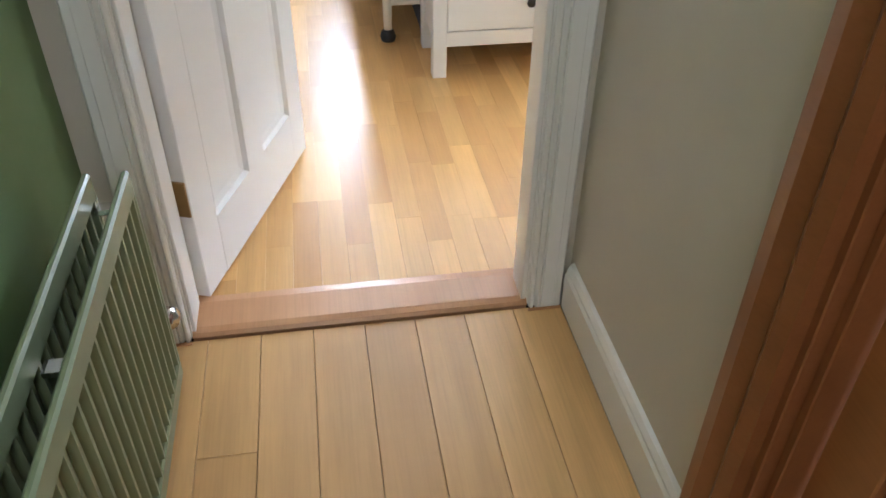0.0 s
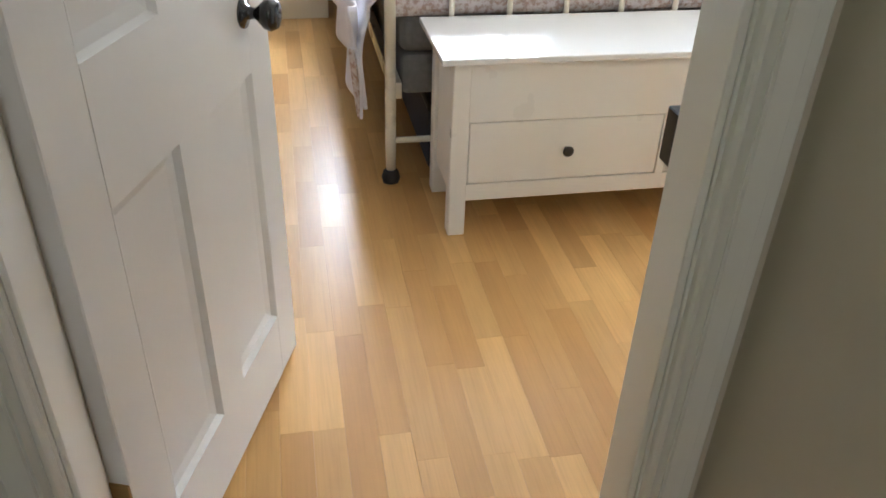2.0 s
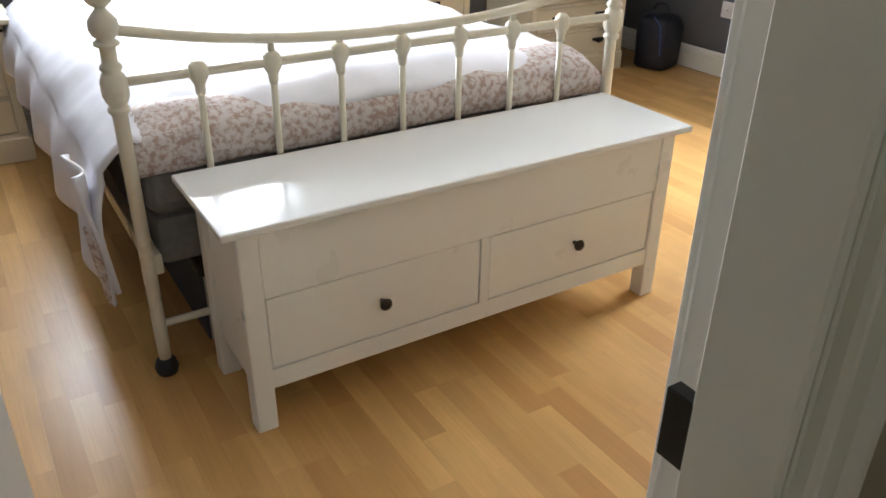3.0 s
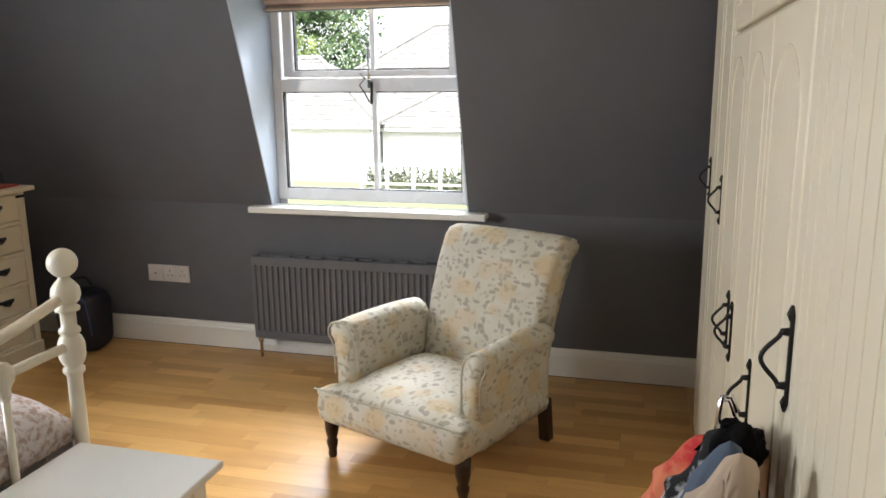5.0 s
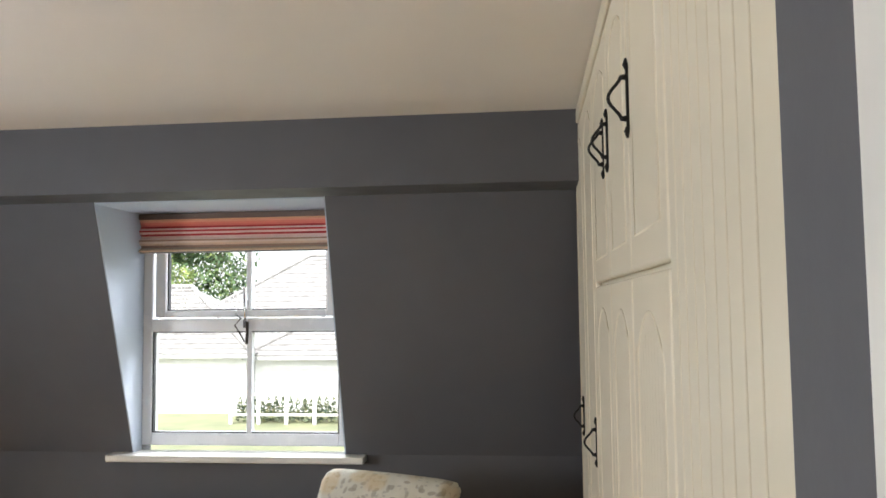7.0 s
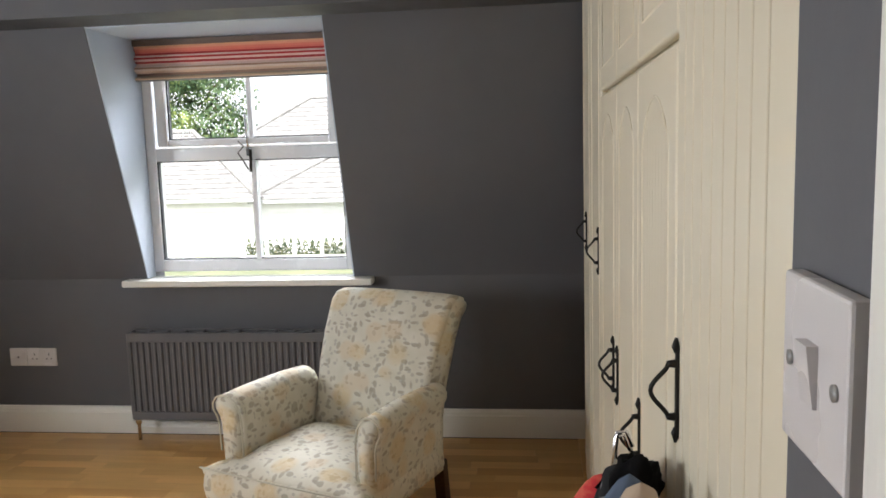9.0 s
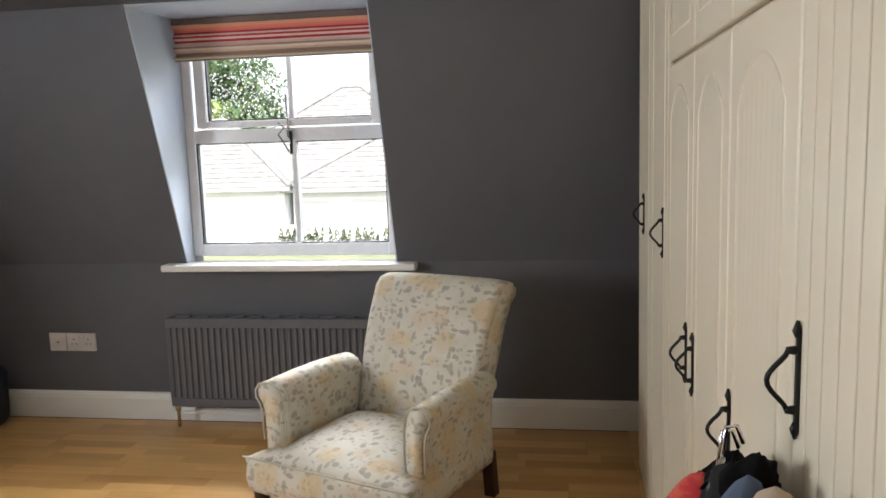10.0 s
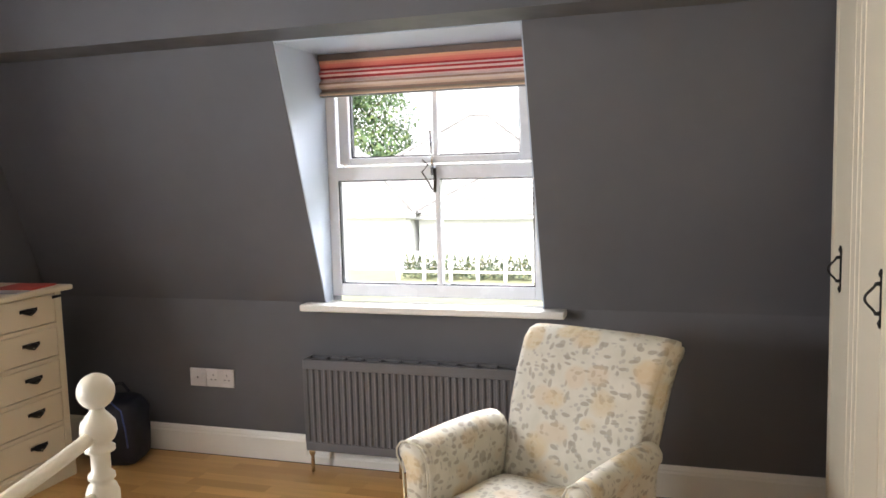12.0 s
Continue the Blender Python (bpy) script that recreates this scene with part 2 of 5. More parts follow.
M_SHEET = cloth("white_duvet_cotton", (0.76, 0.75, 0.81, 1))
M_BAND = cloth("embroidered_duvet_band", (0.40, 0.29, 0.25, 1), (0.62, 0.57, 0.57, 1), 62, 0.40, 0.55)
M_TICK = None
M_ORANGE = cloth("coral_cloth", (0.50, 0.04, 0.045, 1), (0.62, 0.20, 0.11, 1), 9, 0.42, 0.58, stretch=(1, 1, 2.5))
M_PATTERN = cloth("black_white_print_cloth", (0.02, 0.02, 0.022, 1), (0.42, 0.42, 0.44, 1), 22, 0.5, 0.6)
M_BLUECLOTH = cloth("slate_blue_cloth", (0.10, 0.13, 0.19, 1))
M_BEIGE = cloth("beige_knit", (0.46, 0.36, 0.28, 1))


def striped(name, stops, axis, freq, rough=0.8):
    m = Mat(name, rough, spec=0.3)
    sep = m.n("SeparateXYZ")
    m.link(m.coords(), sep.inputs[0])
    fr = m.math("FRACT", m.math("MULTIPLY", sep.outputs[axis], freq))
    m.color(m.ramp(fr, stops))
    return m


def stops_of(cols):
    n, out = len(cols), []
    for i, c in enumerate(cols):
        out.append((i / n, c))
    return out


BLIND_COLS = [(0.42, 0.28, 0.22), (0.80, 0.60, 0.46), (0.78, 0.62, 0.52), (0.40, 0.24, 0.17), (0.82, 0.66, 0.58), (0.86, 0.68, 0.60), (0.45, 0.05, 0.05), (0.84, 0.60, 0.54), (0.50, 0.05, 0.05), (0.84, 0.62, 0.56),
              (0.52, 0.05, 0.05), (0.74, 0.20, 0.16), (0.78, 0.24, 0.18), (0.80, 0.36, 0.24), (0.82, 0.42, 0.26), (0.80, 0.44, 0.28), (0.82, 0.58, 0.38), (0.60, 0.46, 0.32), (0.38, 0.32, 0.26)]
mb = striped("striped_blind_fabric", stops_of([(*c, 1) for c in BLIND_COLS]), 2, 1 / 0.165)
for nd in mb.t.nodes:
    if nd.type == "VALTORGB":
        nd.color_ramp.interpolation = "CONSTANT"
mb.b.inputs["Transmission Weight"].default_value = 0.0
M_BLIND = mb.m
mt = striped("ticking_stripe", [(0.0, (0.55, 0.54, 0.5, 1)), (0.55, (0.05, 0.05, 0.06, 1))], 1, 55)
for nd in mt.t.nodes:
    if nd.type == "VALTORGB":
        nd.color_ramp.interpolation = "CONSTANT"
M_TICK = mt.m


def glass_mat():
    m = Mat("window_glass", 0.0)
    m.b.inputs["Transmission Weight"].default_value = 1.0
    m.b.inputs["IOR"].default_value = 1.01
    m.color((1, 1, 1, 1))
    return m.m


M_GLASS = glass_mat()
mw = Mat("water_drop", 0.0)
mw.b.inputs["Transmission Weight"].default_value = 1.0
mw.b.inputs["IOR"].default_value = 1.33
mw.color((1, 1, 1, 1))
M_DROP = mw.m


def rooftile():
    m = Mat("roof_tiles", 0.8)
    co = m.coords(world_space=True)
    m.color(m.ramp(m.noise(co, 3, 5), [(0.3, (0.22, 0.215, 0.21, 1)), (0.7, (0.34, 0.335, 0.33, 1))]))
    return m.m


M_ROOF = rooftile()


def leafmat(name, k=(1, 1, 1)):
    m = Mat(name, 0.6)
    r = m.n("NewGeometry").outputs["Random Per Island"]
    t = lambda c: tuple(a * b for a, b in zip(c, k)) + (1,)
    m.color(m.ramp(r, [(0.0, t((0.06, 0.12, 0.06))), (0.6, t((0.11, 0.18, 0.07))), (1.0, t((0.2, 0.26, 0.09)))]))
    return m.m


M_LEAF = leafmat("tree_leaves")
M_LEAF_LIGHT = leafmat("light_tree_leaves", (2.0, 1.7, 1.3))
M_HEDGE = leafmat("grey_green_hedge_leaves", (1.5, 1.15, 1.7))
mg = Mat("lawn_grass", 0.9)
gco = mg.coords(world_space=True)
mg.color(mg.ramp(mg.noise(gco, 0.8, 6), [(0.3, (0.16, 0.18, 0.10, 1)), (0.7, (0.24, 0.25, 0.14, 1))]))
M_GRASS = mg.m

# ---- mesh helpers ----


def rbox(bm, lo, hi, r=0.003, seg=1, m=None):
    """A box from lo to hi with bevelled edges; m: a matrix applied afterwards."""
    vs = [bm.verts.new((x, y, z)) for x in (lo[0], hi[0]) for y in (lo[1], hi[1]) for z in (lo[2], hi[2])]
    fs = [bm.faces.new([vs[i] for i in q]) for q in ((0, 1, 3, 2), (4, 6, 7, 5), (0, 4, 5, 1), (2, 3, 7, 6), (0, 2, 6, 4), (1, 5, 7, 3))]
    new_v = vs
    if r > 0:
        es = list({e for f in fs for e in f.edges})
        out = bmesh.ops.bevel(bm, geom=es, offset=r, segments=seg, affect="EDGES", profile=0.5)
        new_v = list({v for f in out["faces"] for v in f.verts} | {v for v in vs if v.is_valid})
    if m is not None:
        for v in new_v:
            v.co = m @ v.co
    return new_v


def prism(bm, poly, axis, a, b):
    """A polygon of (u, v) pushed along axis from a to b. axis x: (y, z); y: (x, z); z: (x, y)."""
    def at(u, v, w):
        return {"x": (w, u, v), "y": (u, w, v), "z": (u, v, w)}[axis]
    p = [bm.verts.new(at(u, v, a)) for u, v in poly]
    q = [bm.verts.new(at(u, v, b)) for u, v in poly]
    n = len(poly)
    fs = [bm.faces.new(p), bm.faces.new(q[::-1])]
    for i in range(n):
        fs.append(bm.faces.new((p[i], q[i], q[(i + 1) % n], p[(i + 1) % n])))
    bmesh.ops.recalc_face_normals(bm, faces=fs)
    return fs


def lathe(bm, prof, n=20, axis="z", at=(0, 0, 0), caps=True):
    """Turned work from (radius, height) pairs."""
    rings = []
    for r, h in prof:
        ring = []
        for i in range(n):
            a = 2 * math.pi * i / n
            c, s = r * math.cos(a), r * math.sin(a)
            v = {"z": (c, s, h), "x": (h, c, s), "y": (s, h, c)}[axis]
            ring.append(bm.verts.new((v[0] + at[0], v[1] + at[1], v[2] + at[2])))
        rings.append(ring)
    fs = []
    for r0, r1 in zip(rings, rings[1:]):
        for i in range(n):
            fs.append(bm.faces.new((r0[i], r0[(i + 1) % n], r1[(i + 1) % n], r1[i])))
    if caps:
        fs += [bm.faces.new(rings[0][::-1]), bm.faces.new(rings[-1])]
    for f in fs:
        f.smooth = True
    return fs


def tube(bm, pts, rad, n=8, close=False):
    """A round bar through pts; rad: one radius or one for each point."""
    pts = [Vector(p) for p in pts]
    rad = rad if isinstance(rad, (list, tuple)) else [rad] * len(pts)
    up, rings = Vector((0.13, 0.27, 0.95)).normalized(), []
    for i, p in enumerate(pts):
        d = (pts[min(i + 1, len(pts) - 1)] - pts[max(i - 1, 0)]).normalized()
        s = d.cross(up)
        if s.length < 0.05:
            s = d.cross(Vector((1, 0, 0)))
        s.normalize()
        t = s.cross(d).normalized()
        rings.append([bm.verts.new(p + rad[i] * (math.cos(2 * math.pi * k / n) * s + math.sin(2 * math.pi * k / n) * t)) for k in range(n)])
    fs = []
    for r0, r1 in zip(rings, rings[1:]):
        for k in range(n):
            fs.append(bm.faces.new((r0[k], r0[(k + 1) % n], r1[(k + 1) % n], r1[k])))
    fs += [bm.faces.new(rings[0][::-1]), bm.faces.new(rings[-1])]
    for f in fs:
        f.smooth = True
    bmesh.ops.recalc_face_normals(bm, faces=fs)


def ball(bm, c, r, n=12, squash=(1, 1, 1)):
    prof = [(max(1e-4, r * math.sin(math.pi * i / n)), -r * math.cos(math.pi * i / n)) for i in range(n + 1)]
    fs = lathe(bm, prof, n * 2, at=(0, 0, 0), caps=False)
    for v in {v for f in fs for v in f.verts}:
        v.co = Vector((v.co.x * squash[0] + c[0], v.co.y * squash[1] + c[1], v.co.z * squash[2] + c[2]))


def sheet(bm, f, nu, nv, thick=0.0):
    """A grid f(u, v) over the unit square, smooth; thick: pushed along its normals into a closed body."""
    g = [[bm.verts.new(f(i / nu, j / nv)) for j in range(nv + 1)] for i in range(nu + 1)]
    fs = [bm.faces.new((g[i][j], g[i + 1][j], g[i + 1][j + 1], g[i][j + 1])) for i in range(nu) for j in range(nv)]
    for q in fs:
        q.smooth = True
    if thick:
        bm.normal_update()
        bmesh.ops.solidify(bm, geom=fs, thickness=thick)
    return g


def mesh_of(name, bm, material):
    me = bpy.data.meshes.new(name)
    bm.normal_update()
    bm.to_mesh(me)
    bm.free()
    me.materials.append(material)
    return me


def part(name, bm, material, parent=None, label=""):
    """Links a bmesh as one mesh object under a thing or a part, in the parent's space."""
    ob = new(name, mesh_of(name, bm, material))
    if parent is not None:
        ob.parent = parent
    if label:
        tagged(ob, label=label)
    return ob


def thing(name, at=(0, 0, 0), turn=0.0, label="", category="", group=""):
    ob = new(name)
    ob.location = at
    ob.rotation_euler = (0, 0, radians(turn))
    ob.empty_display_size = 0.1
    return tagged(ob, label=label, category=category, group=group)


def structure(name, bm, material, label="", category=""):
    ob = part(name, bm, material)
    return tagged(ob, kind="structure", label=label, category=category)


def B():
    return bmesh.new()


def one(lo, hi, r=0.003, seg=1):
    bm = B()
    rbox(bm, lo, hi, r, seg)
    return bm


# ---- measures of the place ----
XW, XE, XR = -3.25, 0.187, 0.82      # west wall, east wall by the door, back of the wardrobe recess
YS, YN = -0.95, 3.63                 # south and north walls
ZC = 2.080                            # ceiling
ZS, YK, ZK, YB = 0.735, 3.27, 1.812, 3.08       # sill height; where the leaning wall meets the upright band
WX0, WX1 = -1.724, -0.752             # window opening in the north wall
DY0, DY1, DZ = -0.372, 0.360, 2.03    # door opening
HX = 0.355                           # hall face of the door wall
HYN, HYS = 0.455, -0.495              # hall side walls
HE = 3.4
YW = 0.655                           # where the wall stops and the wardrobe begins

# ---- structure ----
NP = [(YN, 0), (YN, ZS), (YK, ZK), (YB, ZK + 0.007), (YB, ZC), (3.80, ZC), (3.80, 0)]
bm = B()
prism(bm, NP, "x", XW - 0.12, WX0)
prism(bm, NP, "x", WX1, XR + 0.12)
prism(bm, [(YN, 0), (YN, ZS - 0.03), (3.80, ZS - 0.03), (3.80, 0)], "x", WX0, WX1)
prism(bm, [(YB, ZK + 0.007), (YB, ZC), (3.80, ZC), (3.80, ZK), (YK, ZK)], "x", WX0, WX1)
wall_north = structure("wall_north", bm, M_GREY, "dark grey painted attic wall leaning inwards above the sill", "wall")
bm = B()
WY0, WY1, WZ0, WZ1 = 0.04, 1.40, 0.92, 1.64
for lo, hi in (((XW - 0.12, YS - 0.12, 0), (XW, WY0, ZC)), ((XW - 0.12, WY1, 0), (XW, YN, ZC)), ((XW - 0.12, WY0, 0), (XW, WY1, WZ0)), ((XW - 0.12, WY0, WZ1), (XW, WY1, ZC))):
    rbox(bm, lo, hi, 0)
structure("wall_west", bm, M_GREY, "dark grey painted bedroom wall behind the bed", "wall")
structure("wall_south", one((XW, YS - 0.12, 0), (HX, YS, ZC), 0), M_GREY, "dark grey painted bedroom wall", "wall")
bm = B()
XM = 0.27
JT = 0.02
rbox(bm, (XE, YS, 0), (XM, DY0 - JT, ZC), 0)
rbox(bm, (XE, DY1 + 0.099, 0), (XM, YW, ZC), 0)
rbox(bm, (XE, DY0 - JT, DZ + JT), (XM, DY1 + JT, ZC), 0)
rbox(bm, (XM, 0.575, 0), (XR + 0.12, YW, ZC), 0)
rbox(bm, (XR, YW, 0), (XR + 0.12, YN, ZC), 0)
structure("wall_east", bm, M_GREY, "dark grey painted wall beside the doorway", "wall")
bm = B()
rbox(bm, (XM, HYS - 0.1, 0), (HX, DY0 - JT, ZC), 0)
rbox(bm, (XM + 0.006, DY1 + JT, 0), (HX, HYN, ZC), 0)
rbox(bm, (XM, DY0 - JT, DZ + JT), (HX, DY1 + JT, ZC), 0)
rbox(bm, (XM, HYN, 0), (1.078, 0.575, ZC), 0)
rbox(bm, (1.798, HYN, 0), (HE, 0.575, ZC), 0)
rbox(bm, (1.078, HYN, 2.0), (1.798, 0.575, ZC), 0)
structure("wall_hall", bm, M_HALLCREAM, "cream painted hall wall", "wall")
structure("wall_hall_green", one((HX, HYS - 0.12, 0), (HE, HYS, ZC), 0), M_GREEN, "green painted hall wall behind the radiator", "wall")
# unseen end wall closing the hall; its opening is added to admit sky light
bm = B()
rbox(bm, (HE, HYS - 0.12, 0), (HE + 0.12, 0.575, 1.3), 0)
rbox(bm, (HE, HYS - 0.12, 1.9), (HE + 0.12, 0.575, ZC), 0)
rbox(bm, (HE, HYS - 0.12, 1.3), (HE + 0.12, -0.3, 1.9), 0)
rbox(bm, (HE, 0.3, 1.3), (HE + 0.12, 0.575, 1.9), 0)
structure("wall_hall_end", bm, M_HALLCREAM, "unseen cream hall end wall with an opening added to let daylight in", "wall")
structure("ceiling", one((XW - 0.12, YS - 0.12, ZC), (HE + 0.12, 3.80, ZC + 0.1), 0), M_CEIL, "smooth off-white painted ceiling", "ceiling")
structure("subfloor", one((XW - 0.12, YS - 0.12, -0.2), (HE + 0.12, 3.80, -0.014), 0), M_DARKGAP, "dark boards under the floor", "floor")

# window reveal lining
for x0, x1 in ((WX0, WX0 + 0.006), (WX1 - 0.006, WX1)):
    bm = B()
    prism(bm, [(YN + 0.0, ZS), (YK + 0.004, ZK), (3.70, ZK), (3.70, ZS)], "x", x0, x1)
    structure("reveal", bm, M_REVEAL, "white painted side of the window reveal, bluish daylight put into its colour", "window reveal")
structure("reveal_head", one((WX0 + 0.006, YK + 0.006, ZK - 0.006), (WX1 - 0.006, 3.70, ZK - 0.0005), 0), M_REVEAL, "white painted head of the window reveal, bluish daylight put into its colour", "window reveal")

# ---- skirtings, frames ----


def skirting(pts, h, name="skirting"):
    """Moulded skirting along a wall line from a to b on the room's side (nx, ny)."""
    (ax, ay), (bx, by), (nx, ny) = pts
    prof = [(0, 0), (0.018, 0), (0.018, h - 0.03), (0.014, h - 0.022), (0.014, h - 0.016), (0.008, h - 0.004), (0, h)]
    bm = B()
    p = [bm.verts.new((ax + nx * d, ay + ny * d, z)) for d, z in prof]
    q = [bm.verts.new((bx + nx * d, by + ny * d, z)) for d, z in prof]
    fs = [bm.faces.new(p), bm.faces.new(q[::-1])]
    for i in range(len(prof)):
        fs.append(bm.faces.new((p[i], q[i], q[(i + 1) % len(prof)], p[(i + 1) % len(prof)])))
    bmesh.ops.recalc_face_normals(bm, faces=fs)
    return structure(name, bm, M_WHITE, "white gloss moulded skirting board", "skirting board")


skirting(((XW, YN), (-1.84, YN), (0, -1)), 0.128)
skirting(((-1.84, YN), (-0.70, YN), (0, -1)), 0.062)
skirting(((-0.70, YN), (XR, YN), (0, -1)), 0.128)
skirting(((XW, YS), (XW, YN - 0.02), (1, 0)), 0.128)
skirting(((XE, 0.563), (XE, YW), (-1, 0)), 0.128)
skirting(((HX + 0.02, HYN), (0.978, HYN), (0, -1)), 0.122)
skirting(((HX, DY1 + 0.077), (HX, HYN - 0.018), (1, 0)), 0.122)
skirting(((HX + 0.02, HYS), (HE, HYS), (0, 1)), 0.122)


def architrave(name, plane, sign, y0, y1, z1, w=0.072, proud=1.0):
    """Moulded door surround on the plane x, standing out to the side sign."""
    prof = [(0.0, 0.0), (0.0, 0.012), (0.003, 0.017), (0.007, 0.018), (0.010, 0.014), (0.012, 0.009), (0.014, 0.014), (0.018, 0.021), (0.022, 0.019), (0.024, 0.016), (0.026, 0.020), (w - 0.020, 0.021), (w - 0.018, 0.019), (w - 0.004, 0.018), (w, 0.014), (w, 0.0)]
    bm = B()
    for side in (-1, 1):
        edge = y0 if side < 0 else y1
        poly = [(plane + sign * d * proud, edge + side * u) for u, d in prof]
        prism(bm, poly, "z", 0, z1 + w)
    poly = [(plane + sign * d * proud, z1 + u) for u, d in prof]
    prism(bm, poly, "y", y0, y1)
    return structure(name, bm, M_WHITE, "white gloss moulded door architrave", "door frame")


architrave("architrave_hall", HX, 1, DY0 - 0.004, DY1 + 0.004, DZ + 0.004)
architrave("architrave_bedroom", XE, -1, DY0 - 0.004, DY1 + 0.076, DZ + 0.004, 0.096, 0.6)
for nm, lo, hi in (("door_lining", (0.2755, DY1, 0), (HX + 0.002, DY1 + 0.02, DZ + 0.02)),
                   ("door_lining", (XE - 0.002, DY1 + 0.080, 0), (XM, DY1 + 0.098, DZ + 0.02)),
                   ("door_lining", (XE - 0.002, DY0 - 0.02, 0), (HX + 0.002, DY0, DZ + 0.02)),
                   ("door_lining", (XE - 0.002, DY0, DZ), (HX + 0.002, DY1, DZ + 0.02)),
                   ("door_stop", (0.276, DY1 - 0.012, 0.012), (HX, DY1 - 0.0005, DZ)),
                   ("door_stop", (0.262, DY0 + 0.0005, 0.012), (HX, DY0 + 0.008, DZ))):
    structure(nm, one(lo, hi, 0.0015), M_WHITE, "white gloss door lining and stop", "door frame")

# stained wooden frame and door on the hall wall
bm = B()
for x0, sgn in ((1.078, -1), (1.798, 1)):
    poly = [(x0 - sgn * 0.012, HYN), (x0 - sgn * 0.012, HYN - 0.020), (x0 + sgn * 0.010, HYN - 0.028), (x0 + sgn * 0.024, HYN - 0.020), (x0 + sgn * 0.05, HYN - 0.030), (x0 + sgn * 0.078, HYN - 0.026), (x0 + sgn * 0.095, HYN - 0.012), (x0 + sgn * 0.098, HYN)]
    prism(bm, poly, "z", 0, 2.09)
rbox(bm, (1.078, HYN - 0.028, 2.0), (1.798, HYN, 2.09), 0.004)
rbox(bm, (1.0785, HYN, 0), (1.103, 0.575, 2.0), 0.002)
rbox(bm, (1.773, HYN, 0), (1.798, 0.575, 2.0), 0.002)
rbox(bm, (1.103, HYN + 0.02, 0), (1.118, HYN + 0.055, 2.0), 0.002)
structure("wooden_door_frame", bm, M_REDWOOD, "reddish stained moulded wooden door frame", "door frame")
d2 = thing("wooden_door", (1.120, HYN + 0.058, 0), 0, "reddish stained wooden panelled door, closed in its frame", "door")
bm = B()
rbox(bm, (0, 0, 0.01), (0.09, 0.036, 1.99), 0.003)
rbox(bm, (0.603, 0, 0.01), (0.691, 0.036, 1.99), 0.003)
for z0, z1 in ((0.01, 0.2), (0.72, 0.86), (1.9, 1.99)):
    rbox(bm, (0.09, 0, z0), (0.603, 0.036, z1), 0.003)
part("frame", bm, M_REDWOOD, d2)
for z0, z1 in ((0.2, 0.72), (0.86, 1.9)):
    part("panel", one((0.092, 0.01, z0 + 0.002), (0.601, 0.026, z1 - 0.002), 0.002), M_REDWOOD, d2)
bm = B()
rbox(bm, (-0.006, -0.006, 1.02), (0.012, 0.004, 1.10), 0.001)
part("hinge", bm, M_CHROME, d2)

# threshold
bm = B()
prism(bm, [(0.225, 0.0), (0.240, 0.013), (0.265, 0.017), (0.345, 0.017), (0.360, 0.013), (0.367, 0.006), (0.360, 0.002), (0.360, -0.014), (0.225, -0.014)], "y", DY0, DY1)
prism(bm, [(0.3765, -0.012), (0.3765, 0.004), (0.3815, 0.003), (0.3815, -0.012)], "y", DY0 - 0.074, DY0)
prism(bm, [(0.3765, -0.012), (0.3765, 0.004), (0.3815, 0.003), (0.3815, -0.012)], "y", DY1, DY1 + 0.074)
structure("threshold", bm, M_THRESH, "varnished wooden threshold bar in the doorway", "threshold")

# ---- window ----
win = thing("window_1", ((WX0 + WX1) / 2, 3.70, ZS), 0, "white plastic casement window with rain drops on the glass", "window")
tagged(win, kind="structure")
hw = (WX1 - WX0) / 2 - 0.004
ZT = ZK - ZS
bm = B()
FW = 0.045
rbox(bm, (-hw, 0, 0.02), (-hw + FW, 0.07, ZT), 0.004)
rbox(bm, (hw - FW, 0, 0.02), (hw, 0.07, ZT), 0.004)
rbox(bm, (-hw + FW, 0, 0.02), (hw - FW, 0.07, 0.02 + 0.055), 0.004)
rbox(bm, (-hw + FW, 0, ZT - 0.05), (hw - FW, 0.07, ZT), 0.004)
rbox(bm, (-hw + FW, -0.004, 0.531), (hw - FW, 0.07, 0.590), 0.004)
part("window_frame", bm, M_UPVC, win)
part("mullion", one((0.010, 0.004, 0.075), (0.034, 0.045, 0.531), 0.004), M_UPVC, win)
bm = B()
SX0, SX1, SZ0, SZ1 = -hw + FW + 0.018, hw - FW - 0.004, 0.598, ZT - 0.052
rbox(bm, (SX0, -0.012, SZ0), (SX0 + 0.05, 0.045, SZ1), 0.005)
rbox(bm, (SX1 - 0.05, -0.012, SZ0), (SX1, 0.045, SZ1), 0.005)
rbox(bm, (SX0 + 0.05, -0.012, SZ0), (SX1 - 0.05, 0.045, SZ0 + 0.03), 0.005)
rbox(bm, (SX0 + 0.05, -0.012, SZ1 - 0.03), (SX1 - 0.05, 0.045, SZ1), 0.005)
rbox(bm, (0.010, -0.006, SZ0 + 0.03), (0.034, 0.04, SZ1 - 0.03), 0.004)
part("sash", bm, M_UPVC, win)
bm = B()
for x0, x1, z0, z1 in ((SX0 + 0.05, SX1 - 0.05, SZ0 + 0.03, SZ1 - 0.03), (-hw + FW, hw - FW, 0.075, 0.531)):
    for lo, hi in (((x0, 0.008, z0), (x0 + 0.006, 0.03, z1)), ((x1 - 0.006, 0.008, z0), (x1, 0.03, z1)), ((x0 + 0.006, 0.008, z0), (x1 - 0.006, 0.03, z0 + 0.005)), ((x0 + 0.006, 0.008, z1 - 0.005), (x1 - 0.006, 0.03, z1))):
        rbox(bm, lo, hi, 0)
part("gasket", bm, M_GASKET, win)
